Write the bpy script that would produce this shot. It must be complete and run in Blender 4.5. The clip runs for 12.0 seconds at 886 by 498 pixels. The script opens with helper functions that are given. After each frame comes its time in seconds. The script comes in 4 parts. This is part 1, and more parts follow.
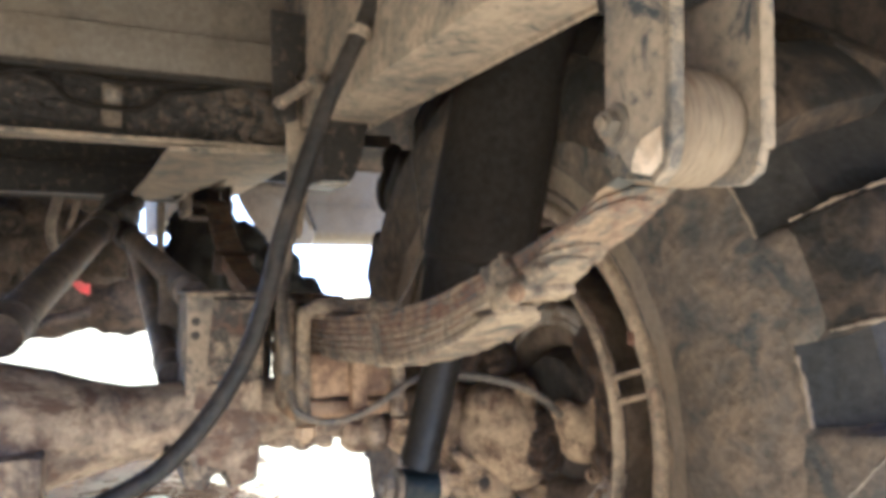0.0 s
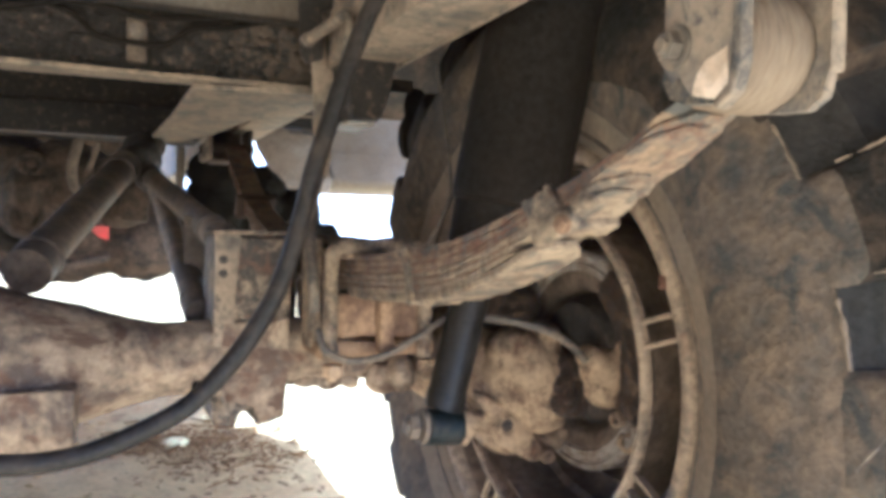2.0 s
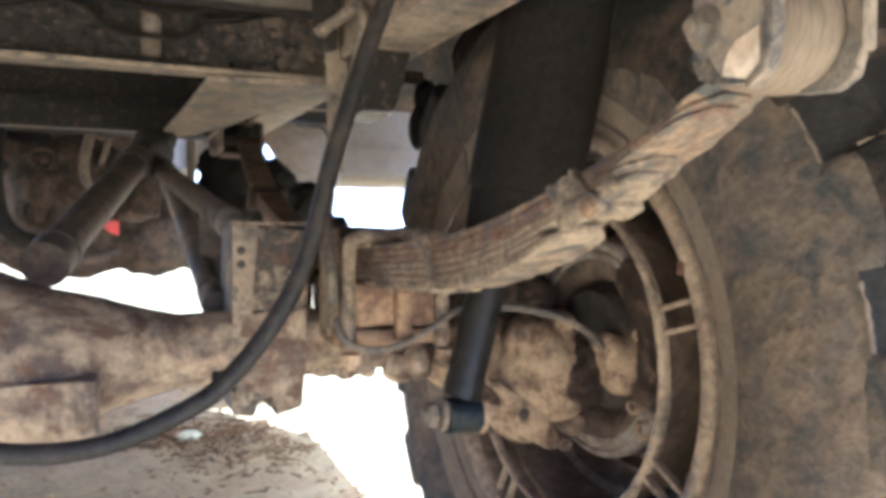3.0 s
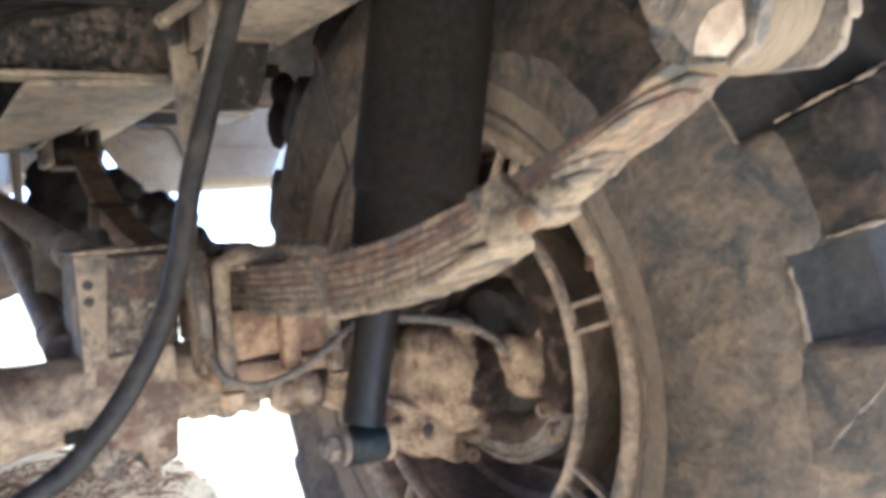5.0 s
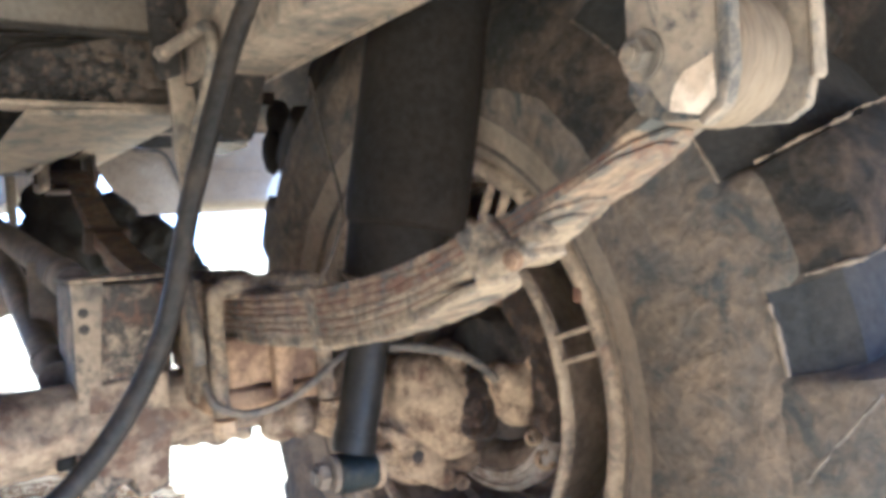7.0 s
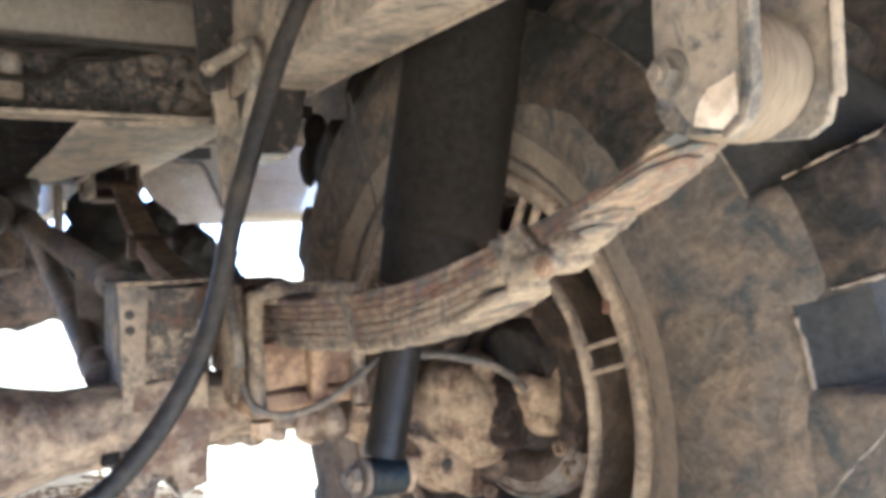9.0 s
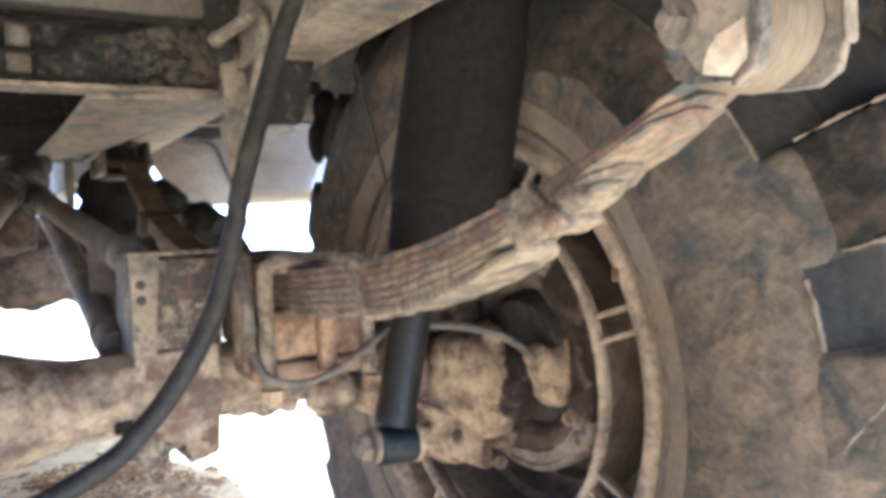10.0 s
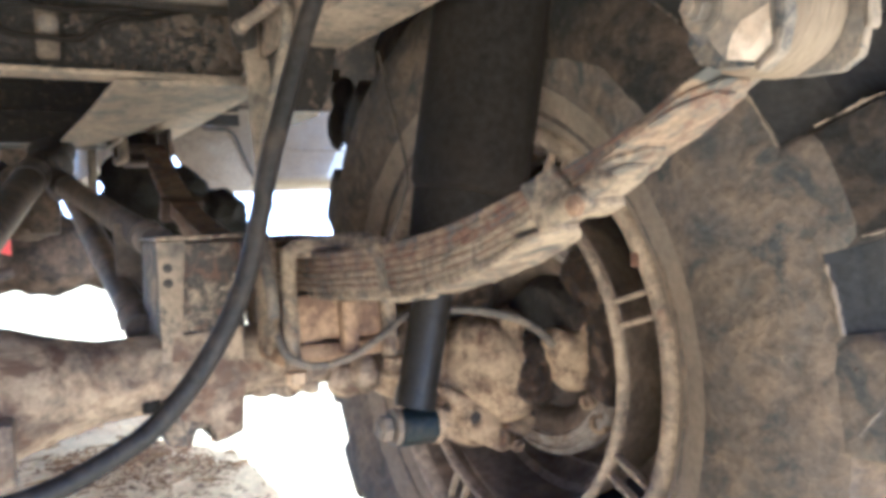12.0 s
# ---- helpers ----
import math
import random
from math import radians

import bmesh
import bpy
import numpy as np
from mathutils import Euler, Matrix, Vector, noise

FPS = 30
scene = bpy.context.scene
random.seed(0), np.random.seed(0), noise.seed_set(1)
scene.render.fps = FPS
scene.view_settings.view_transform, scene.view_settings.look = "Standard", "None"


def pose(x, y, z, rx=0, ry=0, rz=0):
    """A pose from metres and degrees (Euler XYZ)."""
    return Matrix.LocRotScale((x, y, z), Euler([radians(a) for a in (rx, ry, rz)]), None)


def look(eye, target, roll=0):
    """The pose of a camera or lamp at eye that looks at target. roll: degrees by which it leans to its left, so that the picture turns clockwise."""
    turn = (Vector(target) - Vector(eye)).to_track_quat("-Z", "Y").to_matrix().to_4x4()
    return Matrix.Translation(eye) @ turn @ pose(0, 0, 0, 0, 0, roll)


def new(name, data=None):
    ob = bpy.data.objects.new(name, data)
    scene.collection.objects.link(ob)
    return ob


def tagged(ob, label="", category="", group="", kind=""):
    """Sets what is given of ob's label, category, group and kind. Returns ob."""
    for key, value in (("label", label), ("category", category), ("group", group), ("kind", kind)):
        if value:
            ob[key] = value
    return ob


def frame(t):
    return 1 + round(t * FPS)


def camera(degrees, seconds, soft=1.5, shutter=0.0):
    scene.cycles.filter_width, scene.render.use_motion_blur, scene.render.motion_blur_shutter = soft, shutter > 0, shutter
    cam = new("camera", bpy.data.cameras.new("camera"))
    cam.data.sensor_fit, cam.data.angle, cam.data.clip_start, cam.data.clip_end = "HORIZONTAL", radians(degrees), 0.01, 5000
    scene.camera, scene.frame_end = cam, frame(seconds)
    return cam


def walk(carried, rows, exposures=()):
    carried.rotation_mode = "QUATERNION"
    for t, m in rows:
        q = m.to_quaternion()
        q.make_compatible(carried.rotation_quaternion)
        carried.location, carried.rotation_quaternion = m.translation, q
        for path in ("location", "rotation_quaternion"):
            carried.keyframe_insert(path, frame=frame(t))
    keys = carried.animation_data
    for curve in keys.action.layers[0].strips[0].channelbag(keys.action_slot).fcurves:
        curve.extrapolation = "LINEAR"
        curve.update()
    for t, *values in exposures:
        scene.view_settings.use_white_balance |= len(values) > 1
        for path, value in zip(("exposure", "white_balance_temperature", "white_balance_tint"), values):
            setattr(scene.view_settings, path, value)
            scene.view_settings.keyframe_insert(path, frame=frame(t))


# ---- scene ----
cam = camera(60.75, 12.0, soft=4.4, shutter=0.4)
PATH = [
    (0, (-0.4506, -0.8271, 0.6691), (-0.0274, 0.0782, 0.7032), 0.04),
    (0.5, (-0.4388, -0.8221, 0.6656), (0.0002, 0.0764, 0.6623), -0.17),
    (1, (-0.4529, -0.8155, 0.6688), (-0.0274, 0.0893, 0.6518), -0.42),
    (1.5, (-0.4596, -0.8097, 0.6556), (-0.0444, 0.0993, 0.6201), 0.52),
    (2, (-0.4627, -0.8138, 0.6563), (-0.0533, 0.0982, 0.6300), 0.98),
    (2.5, (-0.4699, -0.8191, 0.6555), (-0.0771, 0.1001, 0.6287), 0.65),
    (4.5, (-0.4758, -0.7443, 0.6402), (0.0358, 0.1107, 0.5552), -2.63),
    (5, (-0.4611, -0.7331, 0.6676), (0.0987, 0.0937, 0.6119), -4.01),
    (5.5, (-0.4586, -0.7390, 0.6780), (0.1203, 0.0761, 0.6544), -4.11),
    (6, (-0.4631, -0.7424, 0.6750), (0.1099, 0.0770, 0.6560), -4.07),
    (6.5, (-0.4646, -0.7448, 0.6792), (0.1071, 0.0754, 0.6571), -4.06),
    (7, (-0.4669, -0.7449, 0.6761), (0.1033, 0.0761, 0.6487), -3.52),
    (9, (-0.4789, -0.7591, 0.6724), (0.0589, 0.0840, 0.6668), -2.59),
    (9.5, (-0.4779, -0.7580, 0.6636), (0.0527, 0.0894, 0.6454), -2.84),
    (10, (-0.4778, -0.7593, 0.6605), (0.0470, 0.0915, 0.6320), -2.89),
    (10.5, (-0.4805, -0.7604, 0.6641), (0.0401, 0.0926, 0.6294), -3.27),
    (11, (-0.4818, -0.7636, 0.6618), (0.0338, 0.0925, 0.6268), -3.14),
    (11.5, (-0.4855, -0.7645, 0.6603), (0.0259, 0.0939, 0.6193), -3.06),
    (12, (-0.4878, -0.7645, 0.6576), (0.0197, 0.0961, 0.6152), -2.68),
]

# ---- the light ----
EXPOSURES = [(0.0, 2.35, 3590, 9), (2.7, 2.35, 3590, 9), (4.4, 1.84, 3500, 9), (4.95, 2.55, 3450, 9), (5.5, 2.72, 3450, 9), (12.0, 2.68, 3490, 9)]
walk(cam, [(t, look(e, a, r)) for t, e, a, r in PATH], EXPOSURES)

world = bpy.data.worlds.new("sky")
scene.world = world
world.use_nodes = True
_wn = world.node_tree
_sky = _wn.nodes.new("ShaderNodeTexSky")
_sky.sky_type, _sky.sun_disc = "NISHITA", False
_sky.air_density, _sky.dust_density, _sky.ozone_density = 0.06, 9.0, 0.0
_sky.sun_elevation, _sky.sun_rotation = radians(47.4), radians(150.6)
_wn.links.new(_sky.outputs[0], _wn.nodes["Background"].inputs[0])
_wn.nodes["Background"].inputs[1].default_value = 0.10
sun = new("sun", bpy.data.lights.new("sun", "SUN"))
sun.data.energy, sun.data.angle, sun.data.color = 5.0, radians(0.5), (1.0, 0.96, 0.89)
sun.matrix_world = look((0, 0, 5), (-0.45, 0.80, 4))


# ---- materials ----
def node(nt, kind, **values):
    n = nt.nodes.new(kind)
    for key, value in values.items():
        n.inputs[key].default_value = value
    return n


def ramp(nt, source, low, high, c0=(0, 0, 0, 1), c1=(1, 1, 1, 1)):
    r = nt.nodes.new("ShaderNodeValToRGB")
    r.color_ramp.elements[0].position, r.color_ramp.elements[1].position = low, high
    r.color_ramp.elements[0].color, r.color_ramp.elements[1].color = c0, c1
    nt.links.new(source, r.inputs[0])
    return r.outputs[0]


def mix(nt, fac, a, b):
    m = nt.nodes.new("ShaderNodeMix")
    m.data_type = "RGBA"
    for socket, value in ((m.inputs[0], fac), (m.inputs[6], a), (m.inputs[7], b)):
        if isinstance(value, bpy.types.NodeSocket):
            nt.links.new(value, socket)
        elif isinstance(value, tuple):
            socket.default_value = (*value, 1) if len(value) == 3 else value
        else:
            socket.default_value = value
    return m.outputs[2]


def dirty(name, base, dirt, amount=0.5, scale=9.0, rough=0.85, metal=0.0, bump=0.35, rust=None, rust_amount=0.4, fine=140.0, soft=0.14, dirt_rough=0.95, mottle=0.58, stretch=None, scuff=None, scuff_amount=0.3, scuff_scale=30.0, scuff_soft=0.09, gloss=0.5):
    """Painted or bare metal or rubber under a crust of dried mud: base shows where the dirt is thin, with rust patches between."""
    mat = bpy.data.materials.new(name)
    mat.use_nodes = True
    nt = mat.node_tree
    b = nt.nodes["Principled BSDF"]
    b.inputs["Specular IOR Level"].default_value = gloss
    co = nt.nodes.new("ShaderNodeTexCoord").outputs["Object"]
    if stretch:
        v = nt.nodes.new("ShaderNodeVectorMath")
        v.operation = "MULTIPLY"
        nt.links.new(co, v.inputs[0])
        v.inputs[1].default_value = stretch
        co = v.outputs[0]

    def noisy(s, detail=6.0, r=0.62, distortion=0.0):
        n = node(nt, "ShaderNodeTexNoise", Scale=s, Detail=detail, Roughness=r, Distortion=distortion)
        nt.links.new(co, n.inputs["Vector"])
        return n.outputs["Fac"]

    large, middle, grain = noisy(scale, 8.0, 0.68, 0.4), noisy(scale * 4.3, 6.0, 0.7), noisy(fine, 4.0, 0.7)
    colour = mix(nt, ramp(nt, grain, 0.3, 0.75), base, tuple(min(1, c * 1.7 + 0.01) for c in base))
    if rust:
        spots = noisy(scale * 2.1, 7.0, 0.72, 0.8)
        low = 0.62 - 0.3 * rust_amount
        colour = mix(nt, ramp(nt, spots, low, low + 0.12), colour, mix(nt, ramp(nt, middle, 0.3, 0.7), rust, tuple(c * 0.45 for c in rust)))
    low = 0.63 - 0.26 * amount
    sum_ = nt.nodes.new("ShaderNodeMath")
    sum_.operation = "MULTIPLY_ADD"
    nt.links.new(middle, sum_.inputs[0])
    sum_.inputs[1].default_value = 0.35
    nt.links.new(large, sum_.inputs[2])
    cover = ramp(nt, sum_.outputs[0], low + 0.17 - soft / 2, low + 0.17 + soft / 2 + 0.02)
    mud = mix(nt, ramp(nt, middle, 0.38, 0.62), tuple(c * mottle for c in dirt), dirt)
    mud = mix(nt, ramp(nt, grain, 0.35, 0.8), mud, tuple(min(1, c * 1.25) for c in dirt))
    final = mix(nt, cover, colour, mud)
    if scuff:
        marks = noisy(scuff_scale, 9.0, 0.70, 0.5)
        low = 0.66 - 0.2 * scuff_amount
        final = mix(nt, ramp(nt, marks, low, low + scuff_soft), final, scuff)
    nt.links.new(final, b.inputs["Base Color"])
    r = nt.nodes.new("ShaderNodeMapRange")
    r.inputs["To Min"].default_value, r.inputs["To Max"].default_value = rough, dirt_rough
    nt.links.new(cover, r.inputs["Value"])
    nt.links.new(r.outputs[0], b.inputs["Roughness"])
    if metal:
        r = nt.nodes.new("ShaderNodeMapRange")
        r.inputs["To Min"].default_value, r.inputs["To Max"].default_value = metal, 0.0
        nt.links.new(cover, r.inputs["Value"])
        nt.links.new(r.outputs[0], b.inputs["Metallic"])
    h = nt.nodes.new("ShaderNodeMath")
    h.operation = "MULTIPLY_ADD"
    nt.links.new(grain, h.inputs[0])
    h.inputs[1].default_value = 0.25
    nt.links.new(sum_.outputs[0], h.inputs[2])
    bp = node(nt, "ShaderNodeBump", Strength=bump, Distance=0.01)
    nt.links.new(h.outputs[0], bp.inputs["Height"])
    nt.links.new(bp.outputs[0], b.inputs["Normal"])
    return mat


RUST = (0.22, 0.105, 0.05)
M_SPRING = dirty("muddy_spring_steel", (0.090, 0.075, 0.056), (0.325, 0.246, 0.150), 0.62, 36, 0.75, 0, 1.0, (0.155, 0.088, 0.046), 0.52, mottle=0.50, scuff=(0.088, 0.075, 0.060), scuff_amount=0.55, scuff_scale=32.0, scuff_soft=0.09)
# rustier than the rest, and darkened to offset bounced light under the tips
M_LEAF = dirty("rusty_leaf_dimmed", (0.086, 0.074, 0.060), (0.270, 0.192, 0.112), 0.54, 34, 0.75, 0, 1.0, (0.165, 0.080, 0.038), 0.72, mottle=0.44, scuff=(0.082, 0.077, 0.070), scuff_amount=0.68, scuff_scale=28.0, scuff_soft=0.08)
M_CAST = dirty("muddy_cast_iron", (0.072, 0.048, 0.029), (0.435, 0.315, 0.178), 0.70, 16, 0.8, 0, 0.7, (0.155, 0.072, 0.032), 0.42, mottle=0.56, scuff=(0.080, 0.048, 0.028), scuff_amount=0.64, scuff_scale=22, scuff_soft=0.14)
M_AXLE = dirty("rusty_axle_paint", (0.070, 0.051, 0.036), (0.355, 0.270, 0.170), 0.56, 10, 0.8, 0, 0.5, (0.140, 0.076, 0.040), 0.52, scuff=(0.100, 0.062, 0.037), scuff_amount=0.70, scuff_scale=14, scuff_soft=0.08, mottle=0.58)
M_FRAME = dirty("dusty_frame_paint", (0.040, 0.036, 0.031), (0.272, 0.210, 0.140), 0.78, 16, 0.6, 0, 0.45, soft=0.25, mottle=0.62, scuff=(0.062, 0.054, 0.046), scuff_amount=0.42, scuff_scale=40.0)
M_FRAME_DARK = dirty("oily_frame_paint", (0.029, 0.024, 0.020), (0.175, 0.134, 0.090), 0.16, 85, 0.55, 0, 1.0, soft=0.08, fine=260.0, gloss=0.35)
M_RIM = dirty("muddy_rim_paint", (0.066, 0.051, 0.038), (0.375, 0.284, 0.182), 0.74, 18, 0.7, 0, 0.35, RUST, 0.28, soft=0.22, mottle=0.56, scuff=(0.085, 0.066, 0.048), scuff_amount=0.45, scuff_scale=40.0)
M_BEAD = dirty("dusty_bead_rubber", (0.115, 0.094, 0.070), (0.235, 0.180, 0.122), 0.70, 10, 0.85, 0, 0.3, soft=0.4, mottle=0.8, gloss=0.25)
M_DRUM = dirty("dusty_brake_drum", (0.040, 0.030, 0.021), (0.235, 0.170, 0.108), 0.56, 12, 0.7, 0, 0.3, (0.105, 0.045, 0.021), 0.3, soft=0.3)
M_TYRE = dirty("muddy_tyre_rubber", (0.052, 0.049, 0.045), (0.182, 0.135, 0.087), 0.64, 12, 0.85, 0, 0.9, soft=0.30, mottle=0.52, fine=100.0, scuff=(0.056, 0.055, 0.053), scuff_amount=0.76, scuff_scale=23.0, scuff_soft=0.14, gloss=0.22)
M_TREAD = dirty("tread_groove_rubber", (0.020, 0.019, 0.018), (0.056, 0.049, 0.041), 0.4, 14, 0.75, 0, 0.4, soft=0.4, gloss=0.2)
M_BLACK = dirty("black_paint", (0.0075, 0.0060, 0.0050), (0.022, 0.016, 0.012), 0.3, 6, 0.7, 0, 0.10, soft=0.5, dirt_rough=0.8, gloss=0.08)
M_SHOCK = dirty("blue_black_paint", (0.0082, 0.0076, 0.0070), (0.04, 0.033, 0.026), 0.2, 10, 0.36, 0, 0.06, soft=0.4, dirt_rough=0.6, gloss=0.30)
M_HOSE = dirty("black_hose_rubber", (0.01272, 0.01078, 0.00945), (0.0636, 0.049, 0.036), 0.08, 20, 0.48, 0, 0.15, soft=0.3, dirt_rough=0.75, gloss=0.22)
M_BOLT = dirty("dusty_zinc_bolt", (0.10, 0.084, 0.066), (0.215, 0.166, 0.112), 0.50, 70, 0.5, 0.25, 0.4)
M_HANGER = dirty("chipped_hanger_paint", (0.058, 0.056, 0.058), (0.235, 0.186, 0.132), 0.76, 24, 0.75, 0, 0.4, soft=0.2, mottle=0.7, scuff=(0.046, 0.049, 0.056), scuff_amount=0.70, scuff_scale=34.0, scuff_soft=0.10, gloss=0.25)
M_CHIP = dirty("chipped_blue_grey_paint", (0.032, 0.034, 0.038), (0.15, 0.122, 0.088), 0.42, 70, 0.7, 0, 0.5, soft=0.08, gloss=0.25)
M_EYE = dirty("rust_stained_eye", (0.112, 0.085, 0.058), (0.195, 0.152, 0.100), 0.6, 22, 0.85, 0, 0.3, (0.155, 0.088, 0.052), 0.34, soft=0.25, mottle=0.66, stretch=(5.0, 0.6, 0.6), gloss=0.2)
M_PANEL = dirty("dusty_beige_panel", (0.082, 0.065, 0.046), (0.118, 0.093, 0.064), 0.5, 7, 0.7, 0, 0.25, scuff=(0.055, 0.044, 0.033), scuff_amount=0.40, scuff_scale=9.0, scuff_soft=0.2)
M_PLATE = dirty("pale_dusty_plate", (0.135, 0.110, 0.076), (0.165, 0.130, 0.086), 0.5, 4, 0.6, 0, 0.1, gloss=0.3)
M_BROWN = dirty("dark_brown_spring", (0.034, 0.022, 0.015), (0.095, 0.064, 0.042), 0.4, 14, 0.7, 0, 0.3)
M_GROUND = dirty("dusty_concrete", (0.45, 0.275, 0.096), (0.65, 0.44, 0.165), 0.6, 2.2, 0.9, 0, 0.5, fine=60, scuff=(0.29, 0.165, 0.056), scuff_amount=0.45, scuff_scale=4.2, scuff_soft=0.12, gloss=0.15)
M_LITTER = dirty("dry_leaf_litter", (0.135, 0.068, 0.020), (0.34, 0.19, 0.056), 0.45, 20, 0.9, 0, 0.3, gloss=0.1)
M_WHITE = dirty("white_foam", (0.88, 0.60, 0.27), (0.80, 0.54, 0.24), 0.3, 30, 0.9, 0, 0.3, gloss=0.05)
M_RED = dirty("red_paint", (0.55, 0.06, 0.04), (0.45, 0.12, 0.09), 0.2, 6, 0.5, 0, 0.05)
M_DARK = dirty("dark_running_gear", (0.02, 0.017, 0.015), (0.10, 0.075, 0.055), 0.45, 8, 0.8, 0, 0.5)

# pale colour of the added backdrop that bounces sunlight
M_WALL = dirty("backdrop_white", (0.78, 0.76, 0.72), (0.62, 0.58, 0.52), 0.35, 0.8, 0.9, 0, 0.2, soft=0.4)
M_GEAR = dirty("dusty_oily_casting", (0.026, 0.021, 0.017), (0.150, 0.108, 0.070), 0.50, 14, 0.7, 0, 0.8, soft=0.25, gloss=0.3)
M_STEEL = dirty("worn_brake_steel", (0.30, 0.255, 0.205), (0.20, 0.150, 0.100), 0.40, 20, 0.42, 0.2, 0.2)
M_LUG = dirty("worn_tread_rubber", (0.0120, 0.0105, 0.0090), (0.078, 0.056, 0.037), 0.28, 22, 0.8, 0, 0.6, soft=0.2, mottle=0.75, gloss=0.2)
M_RUSTY = dirty("rusty_edge", (0.085, 0.040, 0.020), (0.19, 0.105, 0.055), 0.45, 40, 0.85, 0, 0.5)
M_BARE = dirty("worn_grey_paint", (0.22, 0.21, 0.20), (0.38, 0.31, 0.23), 0.4, 25, 0.6, 0, 0.25)
M_CREAM = dirty("cream_paint", (0.53, 0.43, 0.32), (0.45, 0.345, 0.235), 0.3, 30, 0.7, 0, 0.15)
M_BRACKET = dirty("spotted_bracket", (0.036, 0.030, 0.024), (0.32, 0.245, 0.16), 0.34, 24, 0.6, 0, 0.5, (0.15, 0.085, 0.05), 0.35, scuff=(0.33, 0.265, 0.18), scuff_amount=0.25, scuff_scale=70.0, scuff_soft=0.05, gloss=0.3)
M_SEAT = dirty("brown_seat_casting", (0.09801, 0.05658, 0.02856), (0.3234, 0.2122, 0.1061), 0.6, 16, 0.85, 0, 0.5)
M_BLUE = dirty("teal_blue_paint", (0.0035, 0.0075, 0.010), (0.045, 0.039, 0.032), 0.35, 50, 0.4, 0, 0.2, dirt_rough=0.7, gloss=0.35)
M_DARKTAN = dirty("dusty_brown_tube", (0.060, 0.050, 0.040), (0.24, 0.185, 0.125), 0.55, 12, 0.65, 0, 0.25, soft=0.25)
M_WEB = dirty("dusty_brown_web", (0.060, 0.047, 0.034), (0.128, 0.098, 0.065), 0.5, 40, 0.8, 0, 0.6, soft=0.2, gloss=0.3)
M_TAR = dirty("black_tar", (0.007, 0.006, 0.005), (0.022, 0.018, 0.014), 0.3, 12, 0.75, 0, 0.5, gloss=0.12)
M_TANK = dirty("dusty_grey_tank", (0.092, 0.074, 0.051), (0.125, 0.098, 0.065), 0.45, 4, 0.6, 0, 0.08, gloss=0.35)
# wet mud colour, which also stands in for shade over the knuckle
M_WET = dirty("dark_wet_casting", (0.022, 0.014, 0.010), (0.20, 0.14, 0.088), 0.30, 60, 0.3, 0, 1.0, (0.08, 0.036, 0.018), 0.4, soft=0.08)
M_OLIVE = dirty("dusty_olive_pipe", (0.060, 0.051, 0.041), (0.18, 0.142, 0.098), 0.5, 40, 0.7, 0, 0.3)


# ---- building helpers ----
def link(name, bm, mat, parent=None, smooth=True, angle=38):
    me = bpy.data.meshes.new(name)
    bmesh.ops.recalc_face_normals(bm, faces=bm.faces)
    for f in bm.faces:
        f.smooth = smooth
    limit = radians(angle)
    for e in bm.edges:
        e.smooth = len(e.link_faces) == 2 and e.calc_face_angle(0.0) < limit
    bm.to_mesh(me)
    bm.free()
    me.materials.append(mat)
    ob = new(name, me)
    if parent:
        ob.parent = parent
    return ob


def part(name, bm, mat, parent, label="", **kw):
    ob = link(name, bm, mat, parent, **kw)
    return tagged(ob, label) if label else ob


def thing(name, label, category, group="", kind=""):
    return tagged(new(name), label, category, group, kind)


def box(x0, x1, y0, y1, z0, z1, bevel=0.002, segments=2, m=None):
    bm = bmesh.new()
    bmesh.ops.create_cube(bm, size=1.0)
    bmesh.ops.transform(bm, matrix=Matrix.Translation(((x0 + x1) / 2, (y0 + y1) / 2, (z0 + z1) / 2)) @ Matrix.Diagonal((x1 - x0, y1 - y0, z1 - z0, 1)), verts=bm.verts)
    if bevel:
        bmesh.ops.bevel(bm, geom=bm.edges[:], offset=bevel, segments=segments, affect="EDGES", profile=0.5)
    if m:
        bmesh.ops.transform(bm, matrix=m, verts=bm.verts)
    return bm


def lathe(profile, axis="x", steps=96, closed=False):
    """profile: (along the axis, radius) points, turned round the axis through the origin."""
    bm = bmesh.new()
    rings = []
    for i in range(steps):
        a = 2 * math.pi * i / steps
        c, s = math.cos(a), math.sin(a)
        place = {"x": lambda u, r: (u, r * c, r * s), "y": lambda u, r: (r * c, u, r * s), "z": lambda u, r: (r * c, r * s, u)}[axis]
        rings.append([bm.verts.new(place(u, r)) for u, r in profile])
    n = len(profile)
    for i in range(steps):
        a, b = rings[i], rings[(i + 1) % steps]
        for j in range(n if closed else n - 1):
            k = (j + 1) % n
            bm.faces.new((a[j], a[k], b[k], b[j]))
    bmesh.ops.remove_doubles(bm, verts=bm.verts, dist=1e-5)
    return bm


